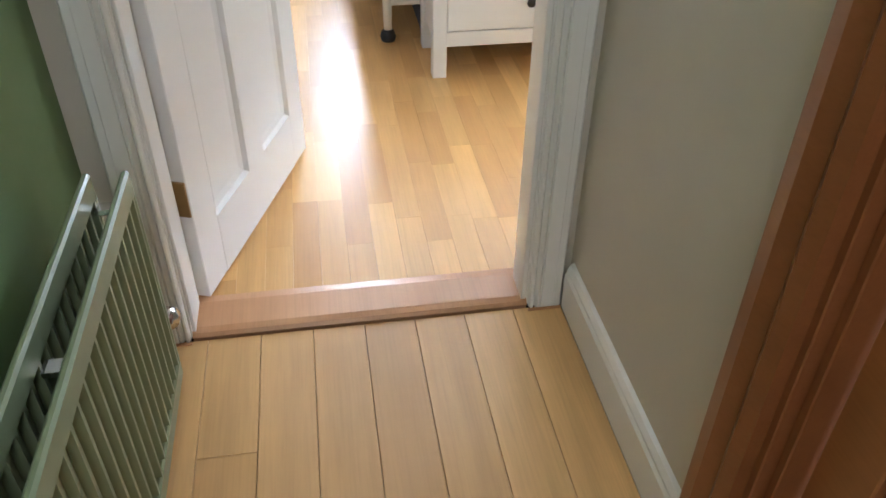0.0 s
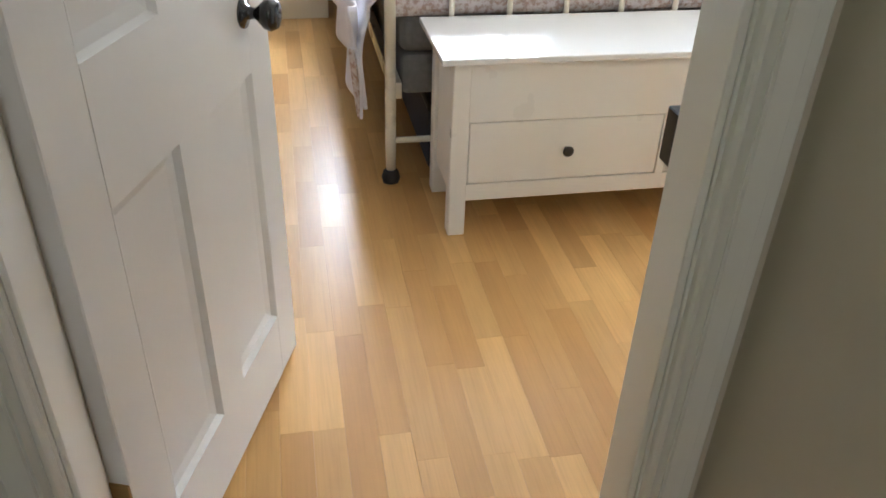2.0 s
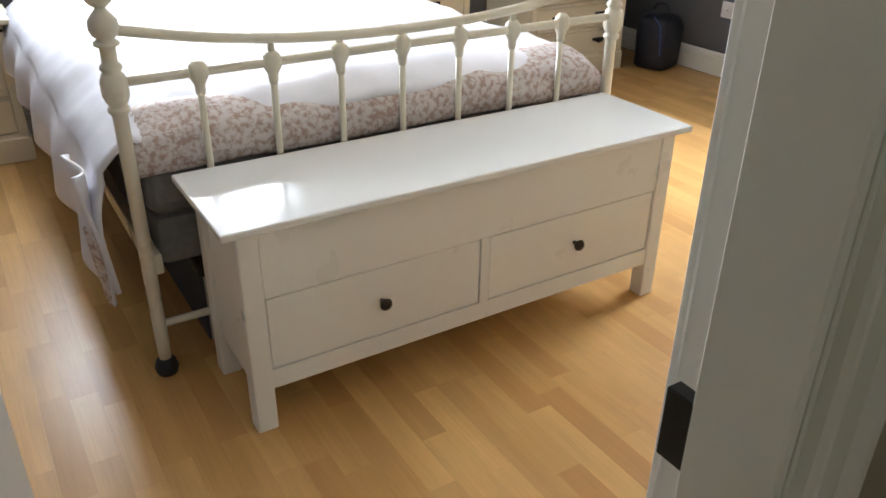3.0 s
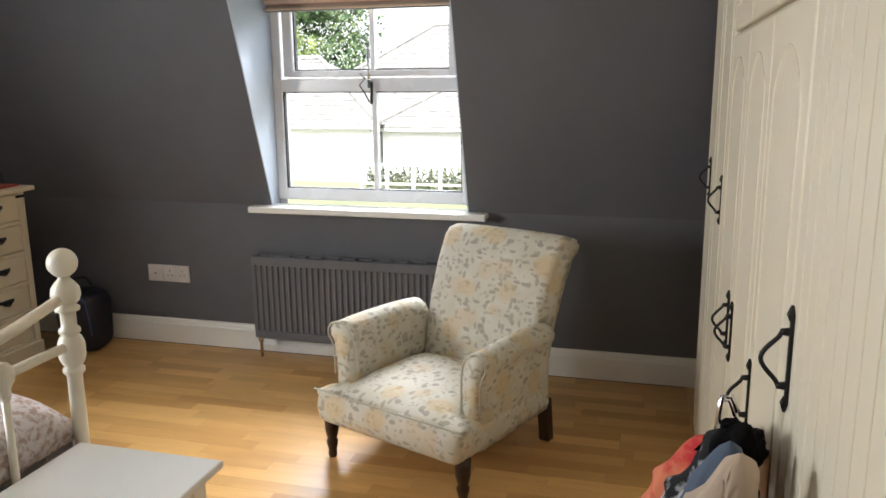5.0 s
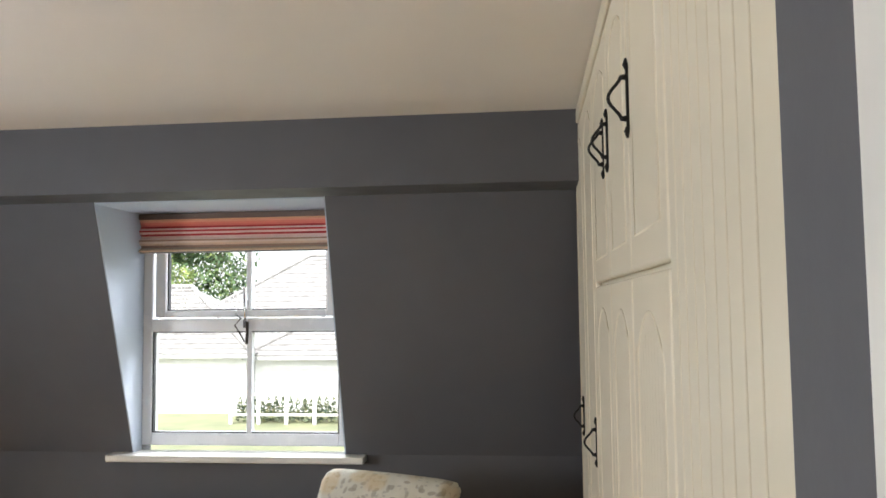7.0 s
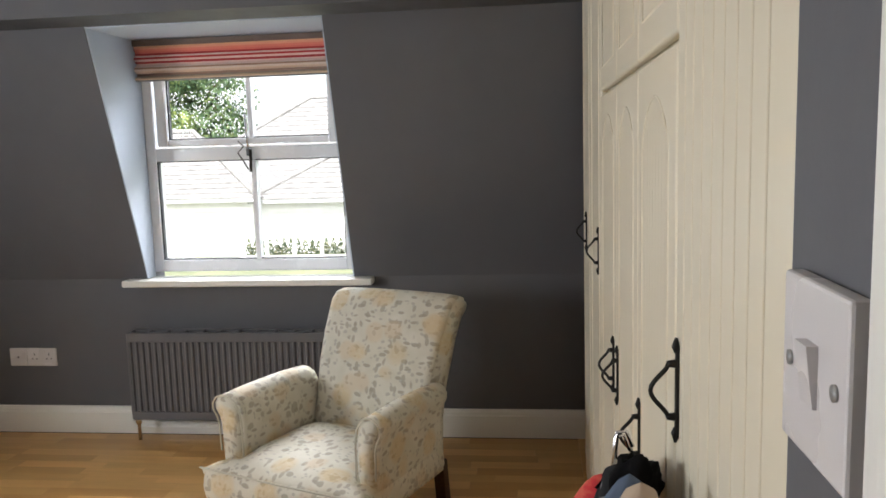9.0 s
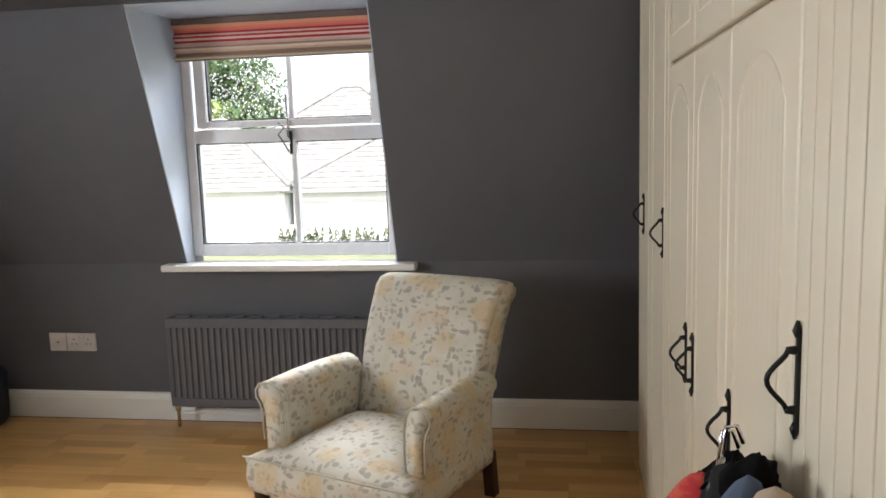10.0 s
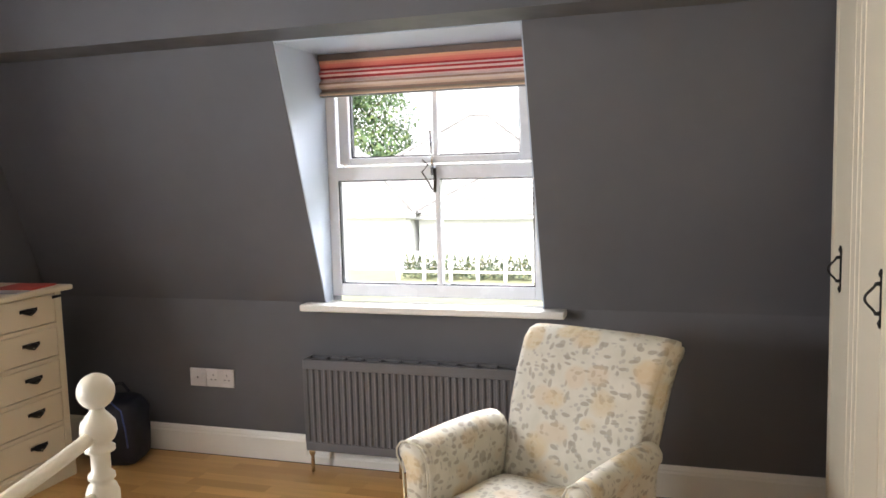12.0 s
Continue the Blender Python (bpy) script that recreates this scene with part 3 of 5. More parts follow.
for x0, x1, z0, z1 in ((-hw + FW, 0.010, 0.08, 0.526), (0.034, hw - FW, 0.08, 0.526), (SX0 + 0.056, 0.010, SZ0 + 0.035, SZ1 - 0.035), (0.034, SX1 - 0.056, SZ0 + 0.035, SZ1 - 0.035)):
    pane = part("pane", one((x0, 0.022, z0), (x1, 0.026, z1), 0), M_GLASS, win)
    pane.visible_shadow = False
rng = random.Random(4)
bm = B()
for i in range(420):
    x, z = rng.uniform(SX0 + 0.06, 0.0), rng.uniform(SZ0 + 0.04, SZ1 - 0.18)
    r = rng.uniform(0.0016, 0.0042)
    vs = [bm.verts.new((x + r * math.cos(a), 0.0262, z + r * math.sin(a) * 1.2)) for a in (0, 1.05, 2.1, 3.14, 4.19, 5.24)]
    top = bm.verts.new((x, 0.0262 + r * 0.6, z - r * 0.2))
    for k in range(6):
        bm.faces.new((vs[k], vs[(k + 1) % 6], top))
drops = part("rain_drops", bm, M_DROP, win)
drops.visible_shadow = False
tagged(drops, kind="stuff")
bm = B()
tube(bm, [(0.002, -0.014, 0.735), (0.008, -0.020, 0.64), (0.012, -0.024, 0.585)], 0.006)
rbox(bm, (0.004, -0.035, 0.545), (0.026, -0.004, 0.585), 0.004)
part("stay", bm, M_CHROME, win, "worn metal casement stay")
bm = B()
tube(bm, [(-0.03, -0.03, 0.612), (-0.002, -0.04, 0.59), (-0.028, -0.045, 0.56), (-0.006, -0.04, 0.525), (0.012, -0.03, 0.485)], 0.0035)
tube(bm, [(0.024, -0.03, 0.575), (0.026, -0.034, 0.53), (0.022, -0.03, 0.475)], 0.007)
part("latch", bm, M_KNOB, win, "dark tarnished window latch")
sill = structure("window_sill", one((-1.815, 3.557, ZS - 0.03), (-0.662, 3.70, ZS), 0.006, 2), M_WHITE, "white gloss window sill board", "window sill")

win2 = thing("window_2", (XW - 0.08, 0.72, 0.92), 0, "white plastic window in the bedroom's west wall", "window")
tagged(win2, kind="structure")
bm = B()
for lo, hi in (((0, -0.68, 0), (0.05, -0.63, 0.72)), ((0, 0.63, 0), (0.05, 0.68, 0.72)), ((0, -0.63, 0), (0.05, 0.63, 0.05)), ((0, -0.63, 0.67), (0.05, 0.63, 0.72)), ((0, -0.24, 0.05), (0.05, -0.2, 0.67)), ((0, 0.2, 0.05), (0.05, 0.24, 0.67))):
    rbox(bm, lo, hi, 0.003)
part("window_frame", bm, M_UPVC, win2)

# roller blind
bl = thing("roller_blind", (0, 3.652, 0), 0, "red, orange and cream striped folded roman blind, pulled up", "blind")
bm = B()


def fold(u, v):
    z = 1.795 - 0.165 * v
    return (WX0 + 0.012 + (WX1 - WX0 - 0.024) * u, 0.012 * math.cos(v * math.pi * 7) * (0.3 + v) - 0.004, z)


sheet(bm, fold, 24, 48, 0.004)
ob = part("fabric", bm, M_BLIND, bl)
part("head_rail", one((WX0 + 0.008, -0.02, 1.778), (WX1 - 0.008, 0.02, 1.804), 0.003), M_BLINDRAIL, bl, "dark brown head rail")
part("bottom_bar", one((WX0 + 0.012, -0.018, 1.624), (WX1 - 0.012, 0.006, 1.636), 0.003), M_BOXGREY, bl)

# ---- radiators ----


def radiator(name, at, turn, length, h, mat, label, slots, depth=0.09, pitch=0.033, gd=0.010):
    """A panel radiator; local x along its length, front to -y."""
    r = thing(name, at, turn, label, "radiator")
    for k, y in enumerate((0.0, depth - 0.012)):
        bm = B()
        n = int(length / pitch)
        xs, pts = [], []
        z0, z1 = 0, h
        fl = 0.012
        prof = [(0.0, 0.0)]
        p = (length - 0.03) / n
        for i in range(n):
            a = 0.015 + i * p
            prof += [(a + p * 0.10, 0.0), (a + p * 0.28, gd), (a + p * 0.72, gd), (a + p * 0.90, 0.0)]
        prof += [(length, 0.0)]
        front = [(x, y + d) for x, d in prof]
        back = [(x, y + d + 0.004) for x, d in prof[::-1]]
        prism(bm, front + back, "z", 0.035, h - 0.04)
        rbox(bm, (0, y - 0.001, h - 0.045), (length, y + 0.012, h), 0.004)
        rbox(bm, (0, y - 0.001, 0.0), (length, y + 0.012, 0.04), 0.004)
        rbox(bm, (0.0, y - 0.001, 0.04), (0.012, y + 0.010, h - 0.045), 0.002)
        rbox(bm, (length - 0.012, y - 0.001, 0.04), (length, y + 0.010, h - 0.045), 0.002)
        part("front_panel" if k == 0 else "back_panel", bm, mat, r)
    bm = B()
    if slots:
        n = max(2, int(length / 0.085))
        rbox(bm, (0.004, 0.012, h - 0.012), (length - 0.004, 0.024, h - 0.002), 0.001)
        rbox(bm, (0.004, depth - 0.026, h - 0.012), (length - 0.004, depth - 0.014, h - 0.002), 0.001)
        for i in range(n + 1):
            x = 0.01 + i * (length - 0.02) / n
            rbox(bm, (x - 0.006, 0.024, h - 0.012), (x + 0.006, depth - 0.026, h - 0.002), 0.001)
        part("grille", bm, mat, r)
    else:
        n = int(length / 0.30)
        for i in range(n + 1):
            x = 0.03 + i * (length - 0.06) / n
            part("bracket", one((x - 0.004, 0.012, h - 0.06), (x + 0.02, depth - 0.012, h - 0.05), 0.001), M_CHROME, r)
    return r


rad = radiator("radiator", (-1.782, 3.50, 0.105), 0, 1.11, 0.405, M_RAD, "grey painted panel radiator under the window", True, pitch=0.030, gd=0.008)
bm = B()
tube(bm, [(0.02, 0.03, 0.02), (0.015, 0.03, -0.02), (0.015, 0.03, -0.104)], 0.008)
ball(bm, (0.015, 0.03, -0.01), 0.016, 8, (1, 1, 1.6))
part("valve", bm, M_CHROME, rad, "chrome radiator valve and pipe")
bm = B()
tube(bm, [(0.42, 0.04, 0.0), (0.42, 0.04, -0.104)], 0.006)
part("pipe", bm, M_CHROME, rad)
HRX = 0.545
hrad = radiator("radiator", (HRX + 1.1, -0.360, 0.085), 180, 1.1, 0.45, M_GRAD, "green painted double panel radiator in the hall", False, 0.070, 0.036)
bm = B()
lathe(bm, [(0.011, 0), (0.011, 0.008), (0.020, 0.010), (0.021, 0.030), (0.014, 0.036)], 16, "x", at=(1.101, 0.006, 0.12))
part("valve", bm, M_CHROME, hrad, "chrome bleed valve")

# ---- sockets and switch ----


def socket(x0, x1, gangs):
    s = thing("socket", ((x0 + x1) / 2, YN, 0.365), 0, "white plastic wall socket above the skirting" if gangs == 2 else "white plastic aerial socket plate beside the double socket", "socket")
    w = (x1 - x0) / 2
    part("plate", one((-w, -0.010, -0.043), (w, 0, 0.043), 0.003, 2), M_SOCKET, s)
    bm = B()
    if gangs == 2:
        for c in (-0.036, 0.036):
            for dx, dz, a, b in ((0, 0.014, 0.002, 0.005), (-0.011, -0.008, 0.004, 0.002), (0.011, -0.008, 0.004, 0.002)):
                part("hole", one((c + dx - a, -0.0106, dz - b), (c + dx + a, -0.009, dz + b), 0), M_GASKET, s)
    else:
        lathe(bm, [(0.004, -0.0115), (0.004, -0.009)], 10, "y")
        part("hole", bm, M_GASKET, s)
    if gangs == 2:
        for c in (-0.012, 0.012):
            part("rocker", one((c - 0.005, -0.014, 0.018), (c + 0.005, -0.009, 0.034), 0.001), M_SOCKET, s)


socket(-2.438, -2.352, 1)
socket(-2.349, -2.203, 2)
sw = thing("light_switch", (XE, 0.590, 1.184), 0, "white plastic single light switch beside the doorway", "light switch")
part("plate", one((-0.0105, -0.043, -0.043), (0, 0.043, 0.043), 0.002, 2), M_SOCKET, sw)
bm = B()
prism(bm, [(-0.0105, -0.015), (-0.0125, -0.015), (-0.0160, 0.015), (-0.0105, 0.015)], "y", -0.008, 0.008)
part("rocker", bm, M_SOCKET, sw)
for s_ in (-1, 1):
    bm = B()
    lathe(bm, [(0.004, -0.0118), (0.004, -0.010)], 12, "x", at=(0, s_ * 0.030, 0))
    part("screw", bm, M_SCREW, sw)

# ---- bedroom door ----
door = thing("door_1", (0.243, -0.342, 0.012), 0, "white painted four-panel wooden door, standing open", "door")
door.rotation_euler = (0, 0, math.atan2(0.217, -0.612))
tagged(door, kind="structure")
DW, DH, DT = 0.680, 1.975, 0.036
PA = [(0.10, 0.292), (0.388, 0.583)]
PZ = [(0.155, 0.690), (0.875, 1.86)]
bm = B()
rbox(bm, (0, 0, 0), (PA[0][0], DT, DH), 0.002)
rbox(bm, (PA[1][1], 0, 0), (DW, DT, DH), 0.002)
rbox(bm, (PA[0][1], 0, PZ[0][0]), (PA[1][0], DT, PZ[0][1]), 0.0)
rbox(bm, (PA[0][1], 0, PZ[1][0]), (PA[1][0], DT, PZ[1][1]), 0.0)
for z0, z1 in ((0, PZ[0][0]), (PZ[0][1], PZ[1][0]), (PZ[1][1], DH)):
    rbox(bm, (PA[0][0], 0, z0), (PA[1][1], DT, z1), 0.0)
part("frame", bm, M_DOOR, door)
for a, b in PA:
    for z0, z1 in PZ:
        bm = B()
        mw_ = 0.024
        for side in (0, 1):
            ys, yd = (0.0008, 0.0145) if side == 0 else (DT - 0.0008, DT - 0.0145)
            o = [(a, z0), (b, z0), (b, z1), (a, z1)]
            i_ = [(a + mw_, z0 + mw_), (b - mw_, z0 + mw_), (b - mw_, z1 - mw_), (a + mw_, z1 - mw_)]
            vo = [bm.verts.new((x, ys, z)) for x, z in o]
            vm = [bm.verts.new((x, ys + (yd - ys) * 0.75, z)) for x, z in [(p[0] * 0.75 + q[0] * 0.25, p[1] * 0.75 + q[1] * 0.25) for p, q in zip(o, i_)]]
            vi = [bm.verts.new((x, yd, z)) for x, z in i_]
            fs = []
            for k in range(4):
                fs.append(bm.faces.new((vo[k], vo[(k + 1) % 4], vm[(k + 1) % 4], vm[k])))
                fs.append(bm.faces.new((vm[k], vm[(k + 1) % 4], vi[(k + 1) % 4], vi[k])))
            fs.append(bm.faces.new(vi))
        part("panel", bm, M_DOOR, door)
for side, yk in ((-1, 0.0), (1, DT)):
    bm = B()
    prof = [(0.026, 0), (0.026, 0.004), (0.012, 0.007), (0.009, 0.022), (0.016, 0.030), (0.025, 0.040), (0.027, 0.050), (0.022, 0.060), (0.008, 0.064)]
    lathe(bm, [(r, yk + side * h) for r, h in prof], 20, "y", at=(0.572, 0, 0.797))
    part("door_knob", bm, M_BLACKGLOSS, door, "glossy black round door knob")
for z in (0.22, 1.72):
    part("hinge", one((-0.004, 0.002, z), (0.012, 0.034, z + 0.085), 0.001), M_BRASS, door, "tarnished brass butt hinge")
keep = thing("lock_keep", (0.262, DY1 + 0.004, 0.816), 0, "black iron rim lock keep on the door frame", "lock")
part("body", one((-0.012, -0.016, -0.034), (0.016, -0.0003, 0.034), 0.0015), M_BLACK, keep)

# ---- storage bench ----
CX0, CX1, CY0, CY1, CH = -1.135, -0.830, 0.325, 1.560, 0.530
ch = thing("storage_bench", ((CX0 + CX1) / 2, (CY0 + CY1) / 2, 0), 0, "white lacquered two-drawer storage bench at the foot of the bed", "storage bench")
ox, oy = (CX0 + CX1) / 2, (CY0 + CY1) / 2
loc = lambda lo, hi: ((lo[0] - ox, lo[1] - oy, lo[2]), (hi[0] - ox, hi[1] - oy, hi[2]))
part("top", one(*loc((-1.165, 0.290, 0.512), (-0.805, 1.593, CH)), 0.004, 2), M_CHEST_TOP, ch)
LG = 0.048
for x in (CX0, CX1 - LG):
    for y in (CY0, CY1 - LG):
        part("leg", one(*loc((x, y, 0), (x + LG, y + LG, 0.512)), 0.003), M_CHEST, ch)
part("front_panel", one(*loc((CX1 - 0.026, CY0 + LG, 0.345), (CX1 - 0.004, CY1 - LG, 0.512)), 0.001), M_CHEST, ch)
bm = B()
rbox(bm, *loc((CX1 - 0.026, CY0 + LG, 0.110), (CX1 - 0.004, CY1 - LG, 0.160)), 0.001)
part("bottom_rail", bm, M_CHEST, ch)
part("divider", one(*loc((CX1 - 0.026, 0.930, 0.160), (CX1 - 0.004, 0.955, 0.345)), 0.001), M_CHEST, ch)
for y0, y1 in ((CY0 + LG + 0.003, 0.927), (0.958, CY1 - LG - 0.003)):
    dr = part("drawer", one(*loc((CX1 - 0.027, y0, 0.163), (CX1 - 0.006, y1, 0.342)), 0.0015), M_CHEST, ch)
    bm = B()
    prof = [(0.006, 0), (0.006, 0.010), (0.013, 0.016), (0.016, 0.022), (0.013, 0.027), (0.004, 0.029)]
    lathe(bm, prof, 16, "x", at=(CX1 - 0.006 - ox, (y0 + y1) / 2 - oy, 0.255))
    part("knob", bm, M_KNOB, dr, "round dark metal knob")
for y in (CY0, CY1):
    s_ = 1 if y == CY0 else -1
    part("side_panel", one(*loc((CX0 + LG, min(y + s_ * 0.012, y + s_ * 0.030), 0.110), (CX1 - LG, max(y + s_ * 0.012, y + s_ * 0.030), 0.512)), 0.001), M_CHEST, ch)
part("back_panel", one(*loc((CX0 + 0.01, CY0 + LG, 0.110), (CX0 + 0.026, CY1 - LG, 0.512)), 0.001), M_CHEST, ch)
part("base_panel", one(*loc((CX0 + 0.026, CY0 + 0.03, 0.112), (CX1 - 0.027, CY1 - 0.03, 0.124)), 0), M_CHEST, ch)

# ---- bed ----
BX, BY0, BY1 = -1.175, 0.208, 1.610
bed = thing("bed", (BX, (BY0 + BY1) / 2, 0), 0, "cream painted metal bedstead with ball finials, made up with a mattress", "bed")
by = (BY0 + BY1) / 2
half = (BY1 - BY0) / 2
POST = [(0.017, 0.045), (0.019, 0.12), (0.019, 0.70), (0.027, 0.708), (0.027, 0.716), (0.020, 0.722), (0.027, 0.730), (0.033, 0.745), (0.033, 0.775), (0.027, 0.79), (0.020, 0.796), (0.027, 0.802), (0.026, 0.810), (0.019, 0.816),
        (0.019, 0.848), (0.030, 0.853), (0.030, 0.860), (0.020, 0.866), (0.030, 0.874), (0.036, 0.888), (0.034, 0.905), (0.024, 0.917), (0.015, 0.926), (0.014, 0.934)]
for s_ in (-1, 1):
    bm = B()
    lathe(bm, [(r_ * 0.87, h_ if h_ < 0.13 else h_ * 0.975) for r_, h_ in POST], 20, at=(0, s_ * half, 0))
    p = part("post", bm, M_BED, bed)
    bm = B()
    ball(bm, (0, s_ * half, 0.938), 0.032, 12)
    part("finial", bm, M_BED, p, "cream painted ball finial")
    bm = B()
    lathe(bm, [(0.010, 0.0), (0.026, 0.004), (0.030, 0.020), (0.024, 0.040), (0.016, 0.047)], 14, at=(0, s_ * half, 0))
    part("foot", bm, M_RUBBER, p, "black castor foot")


def toprail(y):
    k = abs(y) / half
    return 0.790 + 0.076 * (k ** 2.2)


bm = B()
tube(bm, [(0, half * (i / 16 - 1), toprail(half * (i / 16 - 1))) for i in range(33)], 0.0125, 10)
part("top_rail", bm, M_BED, bed)
bm = B()
tube(bm, [(0, half * (i / 8 - 1), 0.752) for i in range(17)], 0.011, 10)
part("middle_rail", bm, M_BED, bed)
bm = B()
tube(bm, [(0, half * (i / 8 - 1), 0.145) for i in range(17)], 0.010, 8)
part("lower_rail", bm, M_BED, bed)
for i in range(7):
    y = 0.386 - by + i * 0.1717
    bm = B()
    tube(bm, [(0, y, 0.145), (0, y, 0.752)], 0.0085, 8)
    br = part("bar", bm, M_BED, bed)
    bm = B()
    lathe(bm, [(0.009, 0.700), (0.012, 0.710), (0.012, 0.723), (0.021, 0.740), (0.024, 0.753), (0.020, 0.767), (0.012, 0.777)], 12, at=(0, y, 0))
    part("knuckle", bm, M_BED, br)
    if toprail(y) < 0.86 and i in (1, 2, 3, 4, 5):
        bm = B()
        tube(bm, [(0, y, 0.770), (0, y, toprail(y))], 0.0085, 8)
        part("spur", bm, M_BED, br)
for s_ in (-1, 1):
    part("side_rail", one((-1.95, s_ * (half - 0.02) - 0.015, 0.28), (0, s_ * (half - 0.02) + 0.015, 0.33), 0.003), M_BED, bed)
part("base", one((-1.95, -half + 0.04, 0.27), (-0.05, half - 0.04, 0.40), 0.02, 2), M_BOXGREY, bed, "grey fabric bed base")
part("mattress", one((-1.95, -half + 0.03, 0.40), (-0.04, half - 0.03, 0.54), 0.04, 3), M_BOXGREY, bed, "pale grey mattress")
for s_ in (-1, 1):
    bm = B()
    lathe(bm, [(0.019, 0.0), (0.019, 1.15)], 12, at=(-1.97, s_ * half, 0))
    part("head_post", bm, M_BED, bed)
bin_ = thing("underbed_box", (-1.55, 0.62, 0), 0, "black and white ticking striped fabric box under the bed", "storage box")
part("body", one((-0.3, -0.28, 0.0), (0.3, 0.28, 0.20), 0.012, 2), M_TICK, bin_)
part("lid", one((-0.305, -0.285, 0.20), (0.305, 0.285, 0.225), 0.006), M_RUBBER, bin_)

duv = thing("duvet", (BX, by, 0.535), 0, "white cotton duvet with embroidered floral border over the bed", "duvet")
DUVL, DUVH = 1.92, half - 0.005


def drape(u, v):
    """u along the bed from the foot (0) to the head (1); v across from the south hem (0) to the north edge (1)."""
    x = -0.035 - DUVL * u
    side = 0.24
    n = noise.noise(Vector((x * 4, v * 7, 2.0))) * 0.018 + noise.noise(Vector((x * 11, v * 19, 5.0))) * 0.007
    foot = max(0.0, 1 - u / 0.06)
    z = 0.088 - 0.05 * foot ** 2 + n
    if v < side:
        k = 1 - v / side
        reach = 0.36 - 0.13 * min(1, u * 1.3)
        drop = k * reach
        y = -DUVH - 0.02 - 0.07 * math.sin(min(1, k * 1.6) * math.pi / 2) + 0.020 * math.sin(x * 16 + 2 * k) * k
        z = 0.06 - drop + n * 0.4
        if k < 0.18:
            kk = k / 0.18
            z = 0.088 - 0.03 * kk * kk - drop + n
            y = -DUVH + 0.04 - kk * (0.06 + 0.045)
    elif v > 0.86:
        k = (v - 0.86) / 0.14
        y = DUVH - 0.06 + 0.08 * math.sin(k * math.pi / 2)
        z -= 0.17 * k * k
    else:
        w = (v - side) / (0.86 - side)
        y = (-DUVH + 0.04) + (2 * DUVH - 0.10) * w
        z += 0.03 * math.sin(w * math.pi) ** 0.5
    return (x, y, z)


bm = B()
sheet(bm, drape, 90, 70, 0.012)
part("cover", bm, M_SHEET, duv)


def bandf(u, v):
    y = -DUVH - 0.01 + (2 * DUVH + 0.02) * u
    n = noise.noise(Vector((y * 6, v * 3, 9.0)))
    sag = 0.012 * noise.noise(Vector((y * 3, 1, 1)))
    e = max(0, (abs(y) - DUVH + 0.08) / 0.09) ** 2
    if v < 0.3:
        k = v / 0.3
        return (-0.16 + 0.13 * k, y, 0.108 + 0.012 * n - 0.035 * k * k - e * 0.05)
    k = (v - 0.3) / 0.7
    return (-0.03 + 0.012 * math.sin(k * 3) + 0.006 * n, y, 0.073 - k * (0.082 + sag) - e * 0.05 * (1 - k))


bm = B()
sheet(bm, bandf, 80, 16, 0.008)
part("band", bm, M_BAND, duv, "embroidered floral border of the duvet")


def tipf(u, v):
    k = v
    w = (1 - k) ** 0.75
    x = -0.085 + (u - 0.5) * 0.17 * w + 0.035 * k
    y = -DUVH - 0.105 - 0.014 * math.sin(u * 8 + k * 4) * w + 0.02 * k
    return (x, y, 0.02 - 0.355 * k + 0.01 * math.sin(u * 7) * w)


bm = B()
sheet(bm, tipf, 14, 20, 0.008)
part("corner", bm, M_SHEET, duv, "pointed hanging corner")


def tipb(u, v):
    p = tipf(0.55 + u * 0.45, 0.35 + v * 0.62)
    return (p[0] + 0.006, p[1] - 0.010, p[2])


bm = B()
sheet(bm, tipb, 8, 20, 0.006)
part("corner_band", bm, M_BAND, duv)

# ---- cream drawers ----


def cup_pull(parent, x, y, z):
    bm = B()
    rbox(bm, (x, y - 0.034, z - 0.006), (x + 0.003, y + 0.034, z + 0.010), 0.001)
    ball(bm, (x + 0.006, y, z - 0.002), 0.012, 6, (1.1, 2.2, 0.9))
    tube(bm, [(x + 0.010, y - 0.018, z - 0.008), (x + 0.016, y, z - 0.016), (x + 0.010, y + 0.018, z - 0.008)], 0.003, 6)
    for v in bm.verts:
        v.co.y = y + (v.co.y - y) * 1.35
    part("handle", bm, M_BLACK, parent, "black iron drawer pull")


